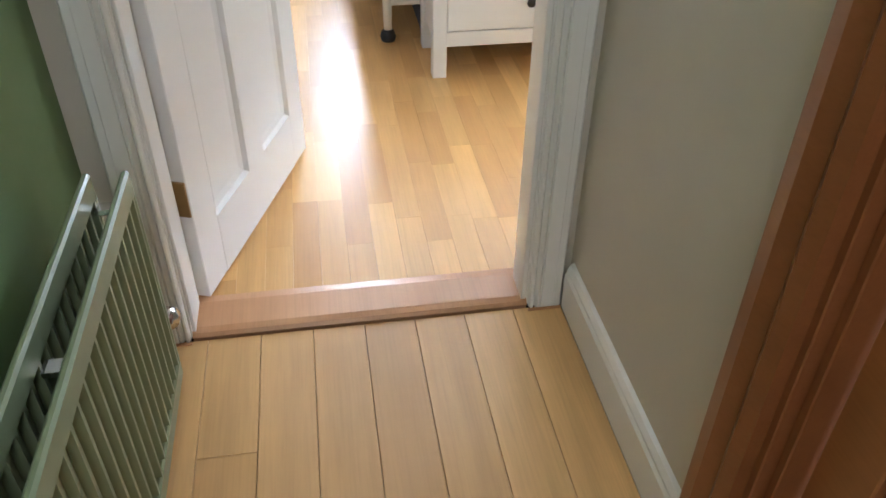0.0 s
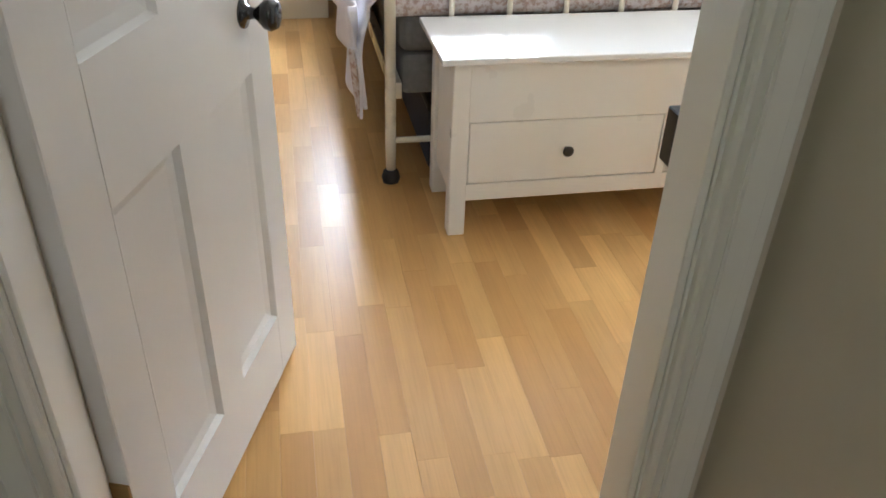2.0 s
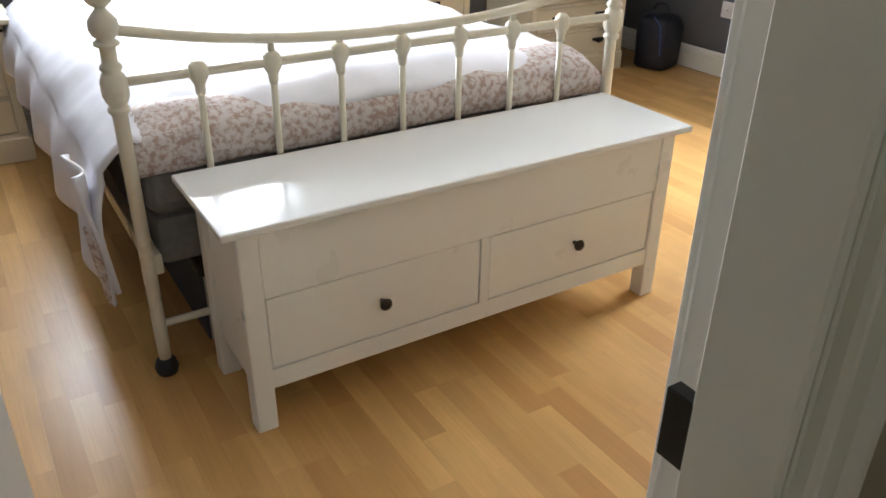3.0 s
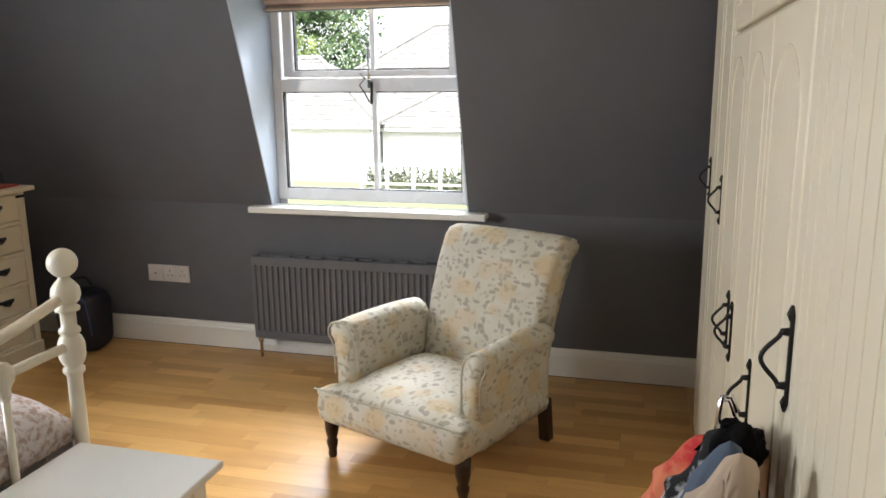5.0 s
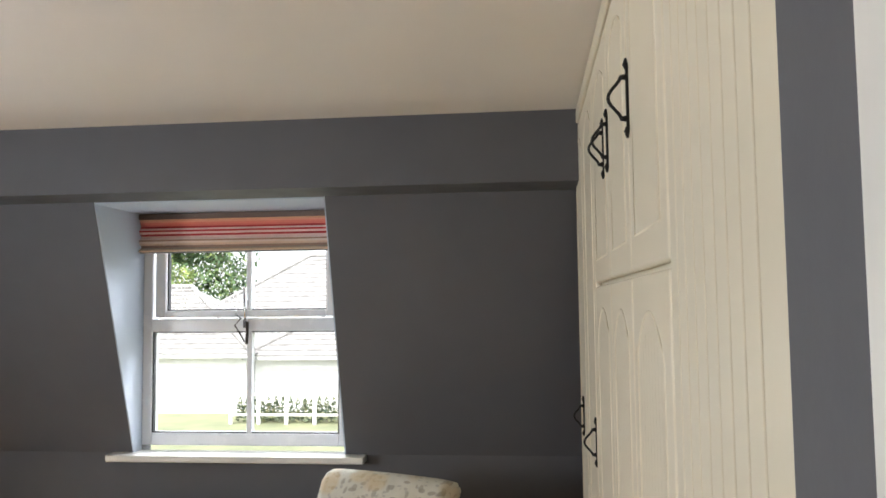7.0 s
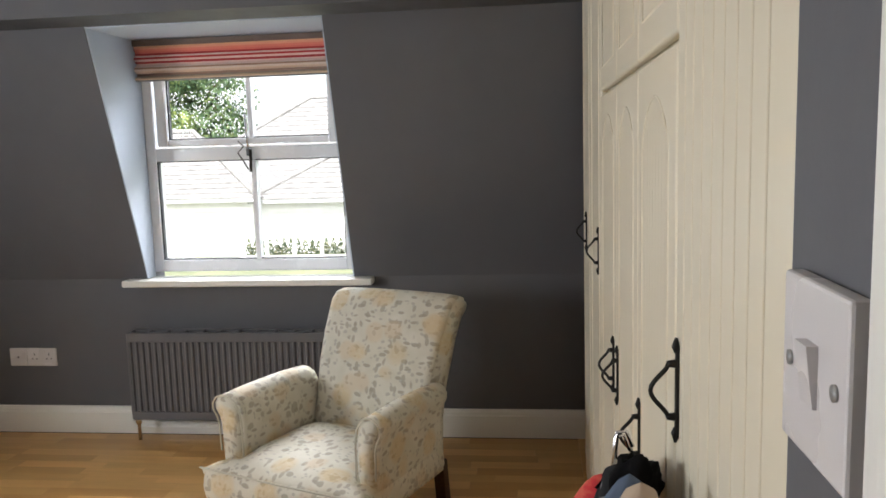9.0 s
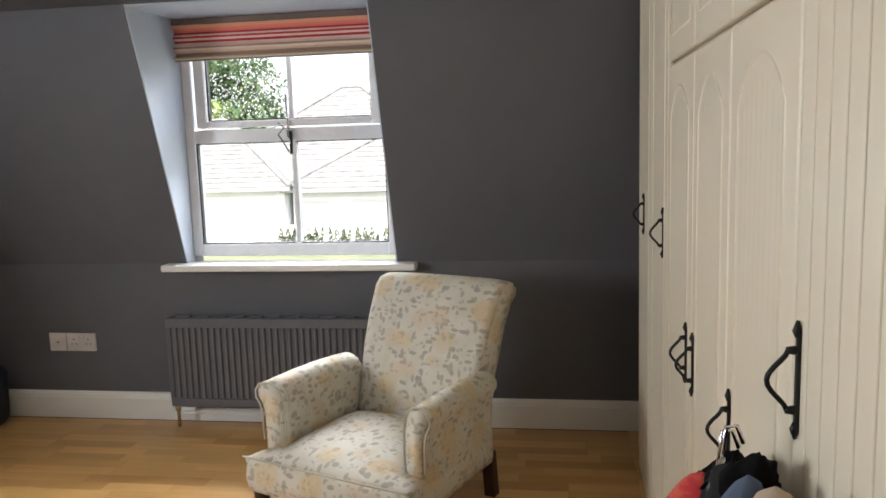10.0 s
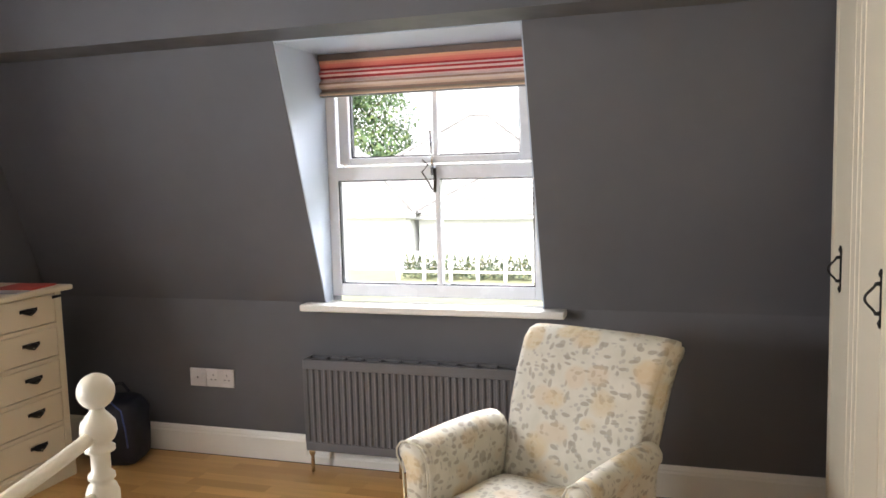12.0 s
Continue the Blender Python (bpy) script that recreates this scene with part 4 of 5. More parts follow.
def drawers(name, at, w, d, h, rows, pulls, label, plinth=0.10):
    """A chest facing +x; local origin at the floor, in the middle of its front's foot. rows: (z0, z1) of the drawers."""
    c = thing(name, at, 0, label, "chest of drawers")
    part("top", one((-d - 0.01, -w / 2 - 0.035, h - 0.022), (0.035, w / 2 + 0.035, h), 0.006, 2), M_DRESS, c)
    bm = B()
    rbox(bm, (-d, -w / 2, 0), (-0.02, w / 2, h - 0.022), 0.003)
    part("body", bm, M_DRESS, c)
    part("stile", one((-0.0198, -w / 2, 0), (0.0, -w / 2 + 0.035, h - 0.022), 0.002), M_DRESS, c)
    part("stile", one((-0.0198, w / 2 - 0.035, 0), (0.0, w / 2, h - 0.022), 0.002), M_DRESS, c)
    for a, b in zip([0] + [r[1] for r in rows], [r[0] for r in rows] + [h - 0.022]):
        part("rail", one((-0.0198, -w / 2 + 0.0352, a), (0.0, w / 2 - 0.0352, b), 0.001), M_DRESS, c)
    part("plinth", one((-d, -w / 2 - 0.008, 0), (0.008, w / 2 + 0.008, plinth), 0.004), M_DRESS, c)
    for z0, z1 in rows:
        bm = B()
        rbox(bm, (-0.0195, -w / 2 + 0.038, z0 + 0.003), (-0.0005, w / 2 - 0.038, z1 - 0.003), 0.003)
        dr = part("drawer", bm, M_DRESS, c)
        for y in pulls:
            cup_pull(dr, 0.0, y, (z0 + z1) / 2 + 0.01)
    for s_ in (-1, 1):
        part("corner_strap", one((-0.01, s_ * (w / 2 - 0.02) - 0.032, h - 0.052), (0.003, s_ * (w / 2 - 0.02) + 0.018, h - 0.040), 0.001), M_BLACK, c, "black iron corner strap")
    return c


drawers("chest_of_drawers", (-2.80, 2.915, 0), 0.665, 0.43, 0.85, [(0.115 + i * 0.1445, 0.115 + i * 0.1445 + 0.128) for i in range(5)], (-0.15, 0.15), "cream painted tall chest of drawers with black iron pulls")
drawers("bedside_drawers", (-2.80, 1.935, 0), 0.50, 0.42, 0.575, [(0.12, 0.26), (0.268, 0.405), (0.412, 0.53)], (0.03,), "cream painted bedside drawers holding a table lamp")
drawers("bedside_drawers", (-2.93, -0.13, 0), 0.50, 0.30, 0.575, [(0.12, 0.26), (0.268, 0.405), (0.412, 0.53)], (-0.03,), "cream painted bedside drawers beside the hanging duvet")

lamp = thing("table_lamp", (-2.99, 1.90, 0.575), 0, "cream ceramic table lamp with a cream fabric shade, unlit", "lamp")
bm = B()
lathe(bm, [(0.055, 0), (0.06, 0.006), (0.075, 0.05), (0.085, 0.10), (0.078, 0.145), (0.05, 0.165), (0.018, 0.172), (0.015, 0.20)], 24)
part("base", bm, M_LAMPBASE, lamp)
bm = B()
lathe(bm, [(0.145, 0.17), (0.085, 0.375), (0.082, 0.375), (0.142, 0.17)], 32, caps=False)
sh = part("shade", bm, M_SHADE, lamp)
book = thing("book", (-2.93, 1.79, 0.575), 12, "tan covered book lying on the bedside drawers", "book")
part("pages", one((-0.065, -0.095, 0.003), (0.065, 0.095, 0.024), 0.001), M_PAPER, book)
bm = B()
rbox(bm, (-0.069, -0.1, 0.0), (0.069, 0.1, 0.003), 0.001)
rbox(bm, (-0.069, -0.1, 0.0242), (0.069, 0.1, 0.028), 0.001)
rbox(bm, (-0.072, -0.1, 0.0), (-0.069, 0.1, 0.028), 0.001)
part("cover", bm, M_BOOK, book)

bk = thing("basket", (-2.90, 2.70, 0.85), 0, "white woven basket filled with black cloth on tall drawers", "basket")
bk.scale = (1.15, 1.3, 1.25)
bm = B()


def bask(u, v):
    a = u * 2 * math.pi
    k = 0.85 + 0.15 * v
    top = 0.10 + 0.035 * max(0, math.sin(a)) ** 8 + 0.035 * max(0, -math.sin(a)) ** 8
    return (0.085 * k * math.cos(a), 0.115 * k * math.sin(a), top * v)


sheet(bm, bask, 48, 8, 0.006)
part("side", bm, M_BASKET, bk)
part("bottom", one((-0.05, -0.07, 0.0), (0.05, 0.07, 0.006), 0.001), M_BASKET, bk)
bm = B()
ball(bm, (0, -0.01, 0.098), 0.090, 24, (0.75, 1.12, 0.62))
for v in bm.verts:
    v.co += Vector((0.3, 0.6, 1.0)) * (0.045 * noise.noise(v.co * 16) + 0.03 * (0.3 - abs(noise.noise(v.co * 30))))
part("cloth", bm, M_BLACKCLOTH, bk, "crumpled black cloth")
pp = thing("red_folder", (-2.88, 3.09, 0.85), 8, "red folder and grey leaflet on the tall drawers", "folder")
part("folder", one((-0.10, -0.03, 0.0), (0.08, 0.15, 0.008), 0.001), M_RED, pp)
part("leaflet", one((-0.07, -0.11, 0.0), (0.09, -0.035, 0.006), 0.001), M_PAPER, pp)

bag = thing("bag", (-2.70, 3.43, 0), 12, "dark navy nylon bag standing on the floor by the drawers", "bag")
bm = B()
rbox(bm, (-0.12, -0.10, 0), (0.12, 0.11, 0.31), 0.06, 5)
for v in bm.verts:
    v.co += Vector((1, 0.6, 0)) * 0.02 * noise.noise(v.co * 9)
    if v.co.z > 0.3:
        v.co.x *= 0.82
for f in bm.faces:
    f.smooth = True
part("body", bm, M_NAVY, bag)
bm = B()
tube(bm, [(0.02, -0.098, 0.31), (0.07, -0.104, 0.27), (0.085, -0.104, 0.18), (0.09, -0.102, 0.10)], 0.004, 6)
part("trim", bm, M_BLUETRIM, bag, "blue piping")
bm = B()
tube(bm, [(-0.05, 0, 0.33), (-0.03, 0, 0.365), (0.03, 0, 0.37), (0.06, 0, 0.33)], 0.008, 8)
part("handle", bm, M_NAVY, bag)

# ---- armchair ----
arm = thing("armchair", (-0.648, 2.800, 0), -21.6, "scroll-back armchair in faded yellow and grey floral fabric, dark legs", "armchair")


arm.scale = (1.04, 1.0, 0.943)


def soft(bm, off, seg=3):
    es = [e for e in bm.edges if len(e.link_faces) == 2 and e.calc_face_angle(0) > 0.6]
    bmesh.ops.bevel(bm, geom=es, offset=off, segments=seg, affect="EDGES", profile=0.5, clamp_overlap=True)
    for f in bm.faces:
        f.smooth = True


bm = B()
prism(bm, [(-0.335, 0.150), (-0.345, 0.22), (-0.335, 0.285), (0.24, 0.275), (0.26, 0.150)], "x", -0.302, 0.292)
soft(bm, 0.038, 4)
part("seat_frame", bm, M_FLORAL, arm)


def seatf(u, v):
    x, y = -0.30 + 0.60 * u, -0.325 + 0.53 * v
    ex, ey = min(u, 1 - u), min(v, 1 - v)
    z = 0.275 + 0.050 * (1 - math.exp(-ex * 14)) * (1 - math.exp(-ey * 10)) + 0.006 * noise.noise(Vector((x * 7, y * 7, 0)))
    if v > 0.12:
        x *= 0.80
    return (x * (1 if v < 0.1 else 1), y, z)


bm = B()
sheet(bm, seatf, 28, 28, 0.02)
part("seat", bm, M_FLORAL, arm)
BACK = [(0.165, 0.30), (0.190, 0.42), (0.215, 0.55), (0.25, 0.66), (0.282, 0.735), (0.30, 0.775), (0.33, 0.800), (0.37, 0.806), (0.41, 0.792), (0.425, 0.765), (0.415, 0.735), (0.385, 0.715), (0.36, 0.64), (0.325, 0.45), (0.30, 0.17), (0.22, 0.17)]
bm = B()
N_ = 14
rings = []
for i in range(N_ + 1):
    s_ = -1 + 2 * i / N_
    ring = []
    for y, z in BACK:
        w = 0.232 + 0.030 * max(0, (z - 0.3)) / 0.5
        puff = 0.016 * (1 - s_ * s_) * (1 if y < 0.3 and z > 0.35 else 0.3)
        ring.append(bm.verts.new((s_ * w + 0.04 * max(0, (z - 0.3)) / 0.5, y - puff + 0.014 * abs(s_) ** 6, z + 0.006 * (1 - s_ * s_) - 0.010 * abs(s_) ** 8)))
    rings.append(ring)
fs = []
for r0, r1 in zip(rings, rings[1:]):
    for k in range(len(BACK)):
        fs.append(bm.faces.new((r0[k], r0[(k + 1) % len(BACK)], r1[(k + 1) % len(BACK)], r1[k])))
fs += [bm.faces.new(rings[0][::-1]), bm.faces.new(rings[-1])]
bmesh.ops.recalc_face_normals(bm, faces=fs)
es = [e for e in bm.edges if len(e.link_faces) == 2 and any(len(f.verts) > 4 for f in e.link_faces)]
bmesh.ops.bevel(bm, geom=es, offset=0.014, segments=3, affect="EDGES")
for f in bm.faces:
    f.smooth = True
part("backrest", bm, M_FLORAL, arm)
for s_ in (-1, 1):
    bm = B()
    sec = [(0.225, 0.16), (0.220, 0.32), (0.222, 0.42), (0.230, 0.465), (0.246, 0.493), (0.272, 0.508), (0.300, 0.509), (0.326, 0.498), (0.341, 0.475), (0.340, 0.450), (0.326, 0.430), (0.317, 0.40), (0.314, 0.30), (0.310, 0.16)]
    rings = []
    for i in range(11):
        t = i / 10
        y = -0.215 + 0.45 * t
        lift = 0.012 * math.sin(t * 2.2) - 0.022 * t * t
        rings.append([bm.verts.new((s_ * (x if s_ < 0 else 0.225 + (x - 0.225) * 0.74), y, z + lift * max(0, (z - 0.3) / 0.24))) for x, z in sec])
    fs = []
    for r0, r1 in zip(rings, rings[1:]):
        for k in range(len(sec)):
            fs.append(bm.faces.new((r0[k], r0[(k + 1) % len(sec)], r1[(k + 1) % len(sec)], r1[k])))
    fs += [bm.faces.new(rings[0][::-1]), bm.faces.new(rings[-1])]
    bmesh.ops.recalc_face_normals(bm, faces=fs)
    es = [e for e in bm.edges if len(e.link_faces) == 2 and any(len(f.verts) > 4 for f in e.link_faces)]
    bmesh.ops.bevel(bm, geom=es, offset=0.012, segments=3, affect="EDGES")
    for f in bm.faces:
        f.smooth = True
    a_ = part("armrest", bm, M_FLORAL, arm)
    bm = B()
    tube(bm, [(s_ * (x if s_ < 0 else 0.225 + (x - 0.225) * 0.74), -0.2155, z) for x, z in sec[:-1]], 0.0032, 6)
    part("piping", bm, M_PIPING, a_)
bm = B()
tube(bm, [(-0.298 + 0.596 * i / 12, -0.336 - 0.004 * math.sin(i / 12 * math.pi), 0.287) for i in range(13)], 0.0035, 6)
part("piping", bm, M_PIPING, arm)
for s_ in (-1, 1):
    bm = B()
    lathe(bm, [(0.013, 0.0), (0.016, 0.01), (0.014, 0.03), (0.019, 0.05), (0.021, 0.065), (0.015, 0.075), (0.019, 0.085), (0.024, 0.11), (0.025, 0.14), (0.026, 0.17)], 16, at=(s_ * 0.275, -0.285, 0))
    part("leg", bm, M_DARKWOOD, arm, "turned dark wooden front leg")
    bm = B()
    vs = rbox(bm, (s_ * 0.255 - 0.02, 0.24, 0.0), (s_ * 0.255 + 0.02, 0.28, 0.18), 0.003)
    for v in vs:
        if v.co.z < 0.05:
            v.co.y += 0.02
    part("leg", bm, M_DARKWOOD, arm, "square dark wooden back leg")

# ---- wardrobe ----
WX, W0 = 0.235, YW + 0.002
ward = thing("wardrobe", (WX, W0, 0), 0, "cream fitted wardrobe with arched panel doors and black bow handles", "wardrobe")
WE = 3.262


def bow(parent, y, z0, z1):
    bm = B()
    tube(bm, [(-0.004, y, z0), (-0.005, y, z0 + 0.012), (-0.004, y, z0 + 0.02)], [0.002, 0.0055, 0.003], 8)
    tube(bm, [(-0.004, y, z1 - 0.02), (-0.005, y, z1 - 0.012), (-0.004, y, z1)], [0.003, 0.0055, 0.002], 8)
    rbox(bm, (-0.0055, y - 0.0032, z0 + 0.012), (0.0, y + 0.0032, z1 - 0.012), 0.001)
    a, b = z0 + 0.035, z1 - 0.035
    for z in (a, b):
        tube(bm, [(-0.004, y, z), (-0.016, y, z)], [0.006, 0.004], 8)
    pts = []
    for i in range(13):
        k = i / 12
        pts.append((-0.014 - 0.023 * math.sin(k * math.pi) ** 1.6, y, a + (b - a) * k))
    tube(bm, pts, 0.0032, 8)
    part("handle", bm, M_BLACK, parent, "black wrought iron bow handle")


def wdoor(y0, y1, z0, z1, arch, grooves=True):
    y0, y1 = y0 - W0, y1 - W0
    d = part("door", one((0.0, y0 + 0.0015, z0 + 0.0015), (0.018, y1 - 0.0015, z1 - 0.0015), 0.007, 4), M_CREAM, ward)
    m_ = 0.062
    a, b, lo, hi = y0 + m_, y1 - m_, z0 + m_, z1 - m_
    if b - a > 0.05:
        pts = [(0, a, lo), (0, a, hi - arch)]
        for i in range(1, 10):
            k = i / 10
            pts.append((0, a + (b - a) * k, hi - arch + arch * math.sin(k * math.pi) ** 0.8))
        pts += [(0, b, hi - arch), (0, b, lo), (0, a, lo)]
        bm = B()
        tube(bm, [(0.001,) + p_[1:] for p_ in pts], 0.0034, 8)
        n = int((b - a - 0.02) / 0.028)
        for i in range(1, n + 1 if grooves else 1):
            y = a + (b - a) * i / (n + 1)
            k = (y - a) / (b - a)
            bb = B()
            tube(bb, [(0.0012, y, lo + 0.02), (0.0012, y, hi - arch + arch * math.sin(k * math.pi) ** 0.8 - 0.03)], 0.0014, 6)
            part("bead", bb, M_CREAM, d)
        part("panel_mould", bm, M_CREAM, d)
    return d


bm = B()
rbox(bm, (0.0185, 0.0, 0.0), (0.56, WE - W0, 0.10), 0)
rbox(bm, (0.0185, 0.0, 0.10), (0.56, 0.018, ZC - 0.004), 0)
rbox(bm, (0.0185, 0.018, 2.03), (0.56, WE - W0, ZC - 0.004), 0)
rbox(bm, (0.0185, WE - W0 - 0.018, 0.10), (0.56, WE - W0, 2.03), 0)
rbox(bm, (0.0185, 1.28 - W0, 0.10), (0.05, WE - W0 - 0.018, 2.03), 0)
part("body", bm, M_CREAM, ward)
part("scribe_strip", one((-0.010, 0.0, 0.0), (0.0185, 0.825 - W0, ZC - 0.004), 0.004, 2), M_CREAM, ward)
bp = part("end_panel", one((0.008, 0.827 - W0, 0.0), (0.0185, 1.279 - W0, ZC - 0.004), 0.001), M_CREAM, ward, "tongue and groove boarded panel")
for i in range(9):
    y = 0.830 - W0 + i * 0.0499
    part("board", one((0.0, y, 0.0), (0.0078, y + 0.0465, ZC - 0.004), 0.0020, 2), M_CREAM, bp)
bow(ward, 1.252 - W0, 0.896, 1.038)
ZSP, ZB, ZTOP = 1.427, 0.075, 2.025
DE = [1.285, 1.675, 2.045, 2.46]
HL = [1.628, 2.005, 2.10]
for i in range(3):
    d = wdoor(DE[i], DE[i + 1], ZB, ZSP - 0.003, 0.07)
    bow(d, HL[i] - W0, 0.694, 0.834)
    d = wdoor(DE[i], DE[i + 1], ZSP + 0.003, ZTOP, 0.05, False)
    bow(d, HL[i] - W0 + 0.02, 1.672, 1.818)
for y0, y1, h in ((2.462, 2.86, 2.53), (2.862, WE, 3.06)):
    d = wdoor(y0, y1, ZB, ZTOP, 0.07, False)
    bow(d, h - W0, 0.912, 1.052)
part("cornice", one((-0.006, 1.280 - W0, ZTOP + 0.002), (0.018, WE - W0, ZC - 0.004), 0.004), M_CREAM, ward)
part("plinth", one((0.003, 1.280 - W0, 0.0), (0.018, WE - W0, ZB - 0.002), 0.001), M_CREAM, ward)

# ---- hanging clothes ----


def garment(name, mat, label, top, bot, r0, r1, seed, folds=7, crumple=1.0):
    g = thing(name, (top[0], top[1], bot[2]), 0, label, "clothes", "clothes hanging on the wardrobe")
    dz = top[2] - bot[2]
    dx, dy = bot[0] - top[0], bot[1] - top[1]
    bm = B()

    def f(u, v):
        a = u * 2 * math.pi
        k = v
        q = min(1.0, k / 0.34)
        q = q * q * (3 - 2 * q)
        rx = r0[0] + (r1[0] - r0[0]) * q
        ry = r0[1] + (r1[1] - r0[1]) * q
        cap = math.sqrt(min(1.0, k / 0.10 + 0.0004))
        ca, sa = math.cos(a), math.sin(a)
        wob = noise.noise(Vector((ca * 1.3, sa * 1.3, k * 2.0 + seed)))
        grow = min(1, k * 5)
        ridge = 1 - abs(math.sin(folds * a * 0.5 + seed + 5 * k * (0.5 + wob) + 3 * wob)) ** 0.6
        n1 = abs(noise.noise(Vector((ca * 2.4 + k * 4, sa * 2.4 - k * 2, k * 4 + seed))))
        n2 = abs(noise.noise(Vector((ca * 5 - k * 3, sa * 5 + k * 5, k * 9 + seed))))
        w = 1 + grow * crumple * (0.16 * wob - 0.26 * ridge + 0.34 * (0.22 - n1) + 0.20 * (0.2 - n2))
        return (dx * q + rx * cap * w * ca, dy * q + ry * cap * w * sa, dz * (1 - k))
    g_ = sheet(bm, f, 150, 90)
    for p_ in bm.verts:
        c = p_.co.copy()
        q = min(1.0, max(0.0, (dz - c.z) / 0.08))
        a = c.z * 9 + 3 * noise.noise(c * 7 + Vector((0, 0, seed)))
        r = abs(noise.noise(Vector((c.x * 7 + a * 0.35, c.y * 11 + a * 0.5, c.z * 5 + seed))))
        s = abs(noise.noise(Vector((c.x * 15 - a * 0.3, c.y * 22 + a * 0.8, c.z * 9 + seed))))
        d = Vector((c.x - dx * 0.6, c.y - dy * 0.6, 0))
        if d.length > 0.004:
            p_.co += d.normalized() * q * crumple * (0.055 * (0.17 - r) + 0.030 * (0.15 - s))
    bmesh.ops.remove_doubles(bm, verts=bm.verts, dist=0.0004)
    ob = part("fabric", bm, mat, g)
    return g


garment("cardigan", M_BEIGE, "beige knitted cardigan hanging in folds on the wardrobe handle", (0.160, 1.055, 0.925), (0.136, 1.02, 0.02), (0.055, 0.06), (0.098, 0.12), 1.0, 9)
garment("shirt", M_BLUECLOTH, "slate blue shirt hanging between other clothes", (0.160, 1.16, 0.89), (0.142, 1.15, 0.05), (0.04, 0.03), (0.085, 0.05), 2.0, 7)
garment("blouse", M_PATTERN, "black and white printed blouse hanging on the wardrobe", (0.155, 1.24, 0.87), (0.122, 1.245, 0.08), (0.045, 0.05), (0.104, 0.075), 3.3, 7, 0.75)
garment("dress", M_ORANGE, "coral and red patterned dress hanging behind other clothes", (0.148, 1.37, 0.80), (0.116, 1.36, 0.03), (0.06, 0.06), (0.108, 0.10), 4.1, 8, 0.4)
bt = thing("black_top", (0.172, 1.35, 0.785), 0, "crumpled black top thrown over the hangers on the wardrobe", "clothes", "clothes hanging on the wardrobe")
bm = B()
ball(bm, (0, 0, 0), 1.0, 48)
for v in bm.verts:
    u = v.co.copy()
    k = (u.y + 1) / 2
    v.co = Vector((u.x * (0.036 + 0.012 * math.sin(k * 9)), -0.16 + 0.27 * k, 0.085 - 0.13 * k + u.z * (0.034 + 0.012 * math.sin(k * 14 + 1))))
    p_ = v.co.copy()
    v.co += Vector((0.030, 0.022, 0.034)) * (0.3 - abs(noise.noise(p_ * 26))) + Vector((0.01, 0.02, 0.03)) * noise.noise(p_ * 12) + u * 0.010 * (0.25 - abs(noise.noise(p_ * 60)))
part("fabric", bm, M_BLACKCLOTH, bt)
for k, (hy, hz) in enumerate(((1.262, 0.895), (1.285, 0.88))):
    hg = thing("coat_hanger", (0.172, hy, hz), 0, "bright wire coat hanger hooked over the wardrobe handle", "coat hanger", "wire coat hangers")
    bm = B()
    tube(bm, [(0.004, 0, -0.01), (-0.004, 0, 0.012), (-0.016, 0, 0.010), (-0.018, 0.004, -0.02), (-0.020, 0.02, -0.07), (-0.03, 0.05, -0.14 - 0.02 * k)], 0.0028, 6)
    tube(bm, [(-0.018, 0.004, -0.03), (-0.035, -0.04, -0.10), (-0.05, -0.09, -0.14)], 0.0028, 6)
    part("wire", bm, M_CHROME, hg)

# ---- outside ----
GZ = -2.9
gm = B()
prism(gm, [(-400, -400), (400, -400), (400, 600), (-400, 600)], "z", GZ - 0.3, GZ)
structure("ground", gm, M_GRASS, "mown green lawn outside", "lawn")


def hip_roof(bm, x0, x1, y0, y1, z0, z1, inset):
    ym = (y0 + y1) / 2
    p = [(x0, y0, z0), (x1, y0, z0), (x1, y1, z0), (x0, y1, z0), (x0 + inset, ym, z1), (x1 - inset, ym, z1)]
    v = [bm.verts.new(q) for q in p]
    for q in ((0, 1, 5, 4), (1, 2, 5), (2, 3, 4, 5), (3, 0, 4), (3, 2, 1, 0)):
        bm.faces.new([v[i] for i in q])


def bungalow(name, x0, x1, y0, y1, eave, ridge, inset, label, courses):
    h = thing(name, ((x0 + x1) / 2, (y0 + y1) / 2, GZ), 0, label, "house")
    cx, cy = (x0 + x1) / 2, (y0 + y1) / 2
    part("wall", one((x0 + 0.4 - cx, y0 + 0.4 - cy, 0), (x1 - 0.4 - cx, y1 - 0.4 - cy, eave - GZ), 0), M_STONE, h)
    bm = B()
    hip_roof(bm, x0 - cx, x1 - cx, y0 - cy, y1 - cy, eave - GZ, ridge - GZ, inset)
    rf = part("roof", bm, M_ROOF, h)
    bm = B()
    d, run = ridge - eave, (y1 - y0) / 2
    for i in range(courses):
        k0 = i / courses
        ya, za = y0 - cy + run * k0, eave - GZ + d * k0
        xa, xb = x0 - cx + inset * k0, x1 - cx - inset * k0
        rbox(bm, (xa, ya - 0.02, za + 0.01), (xb, ya + 0.10, za + 0.065), 0)
    part("tile_course", bm, M_ROOF, rf)
    bm = B()
    tube(bm, [(x1 - cx, y0 - cy, eave - GZ + 0.05), (x1 - inset - cx, 0, ridge - GZ + 0.05), (x0 + inset - cx, 0, ridge - GZ + 0.05), (x0 - cx, y0 - cy, eave - GZ + 0.05)], 0.12, 6)
    part("ridge_tile", bm, M_ROOF, rf)
    bm = B()
    rbox(bm, (x0 - cx, y0 - cy - 0.12, eave - GZ - 0.16), (x1 - cx, y0 - cy, eave - GZ - 0.02), 0.01)
    part("gutter", bm, M_PAPER, h)
    return h, cx, cy


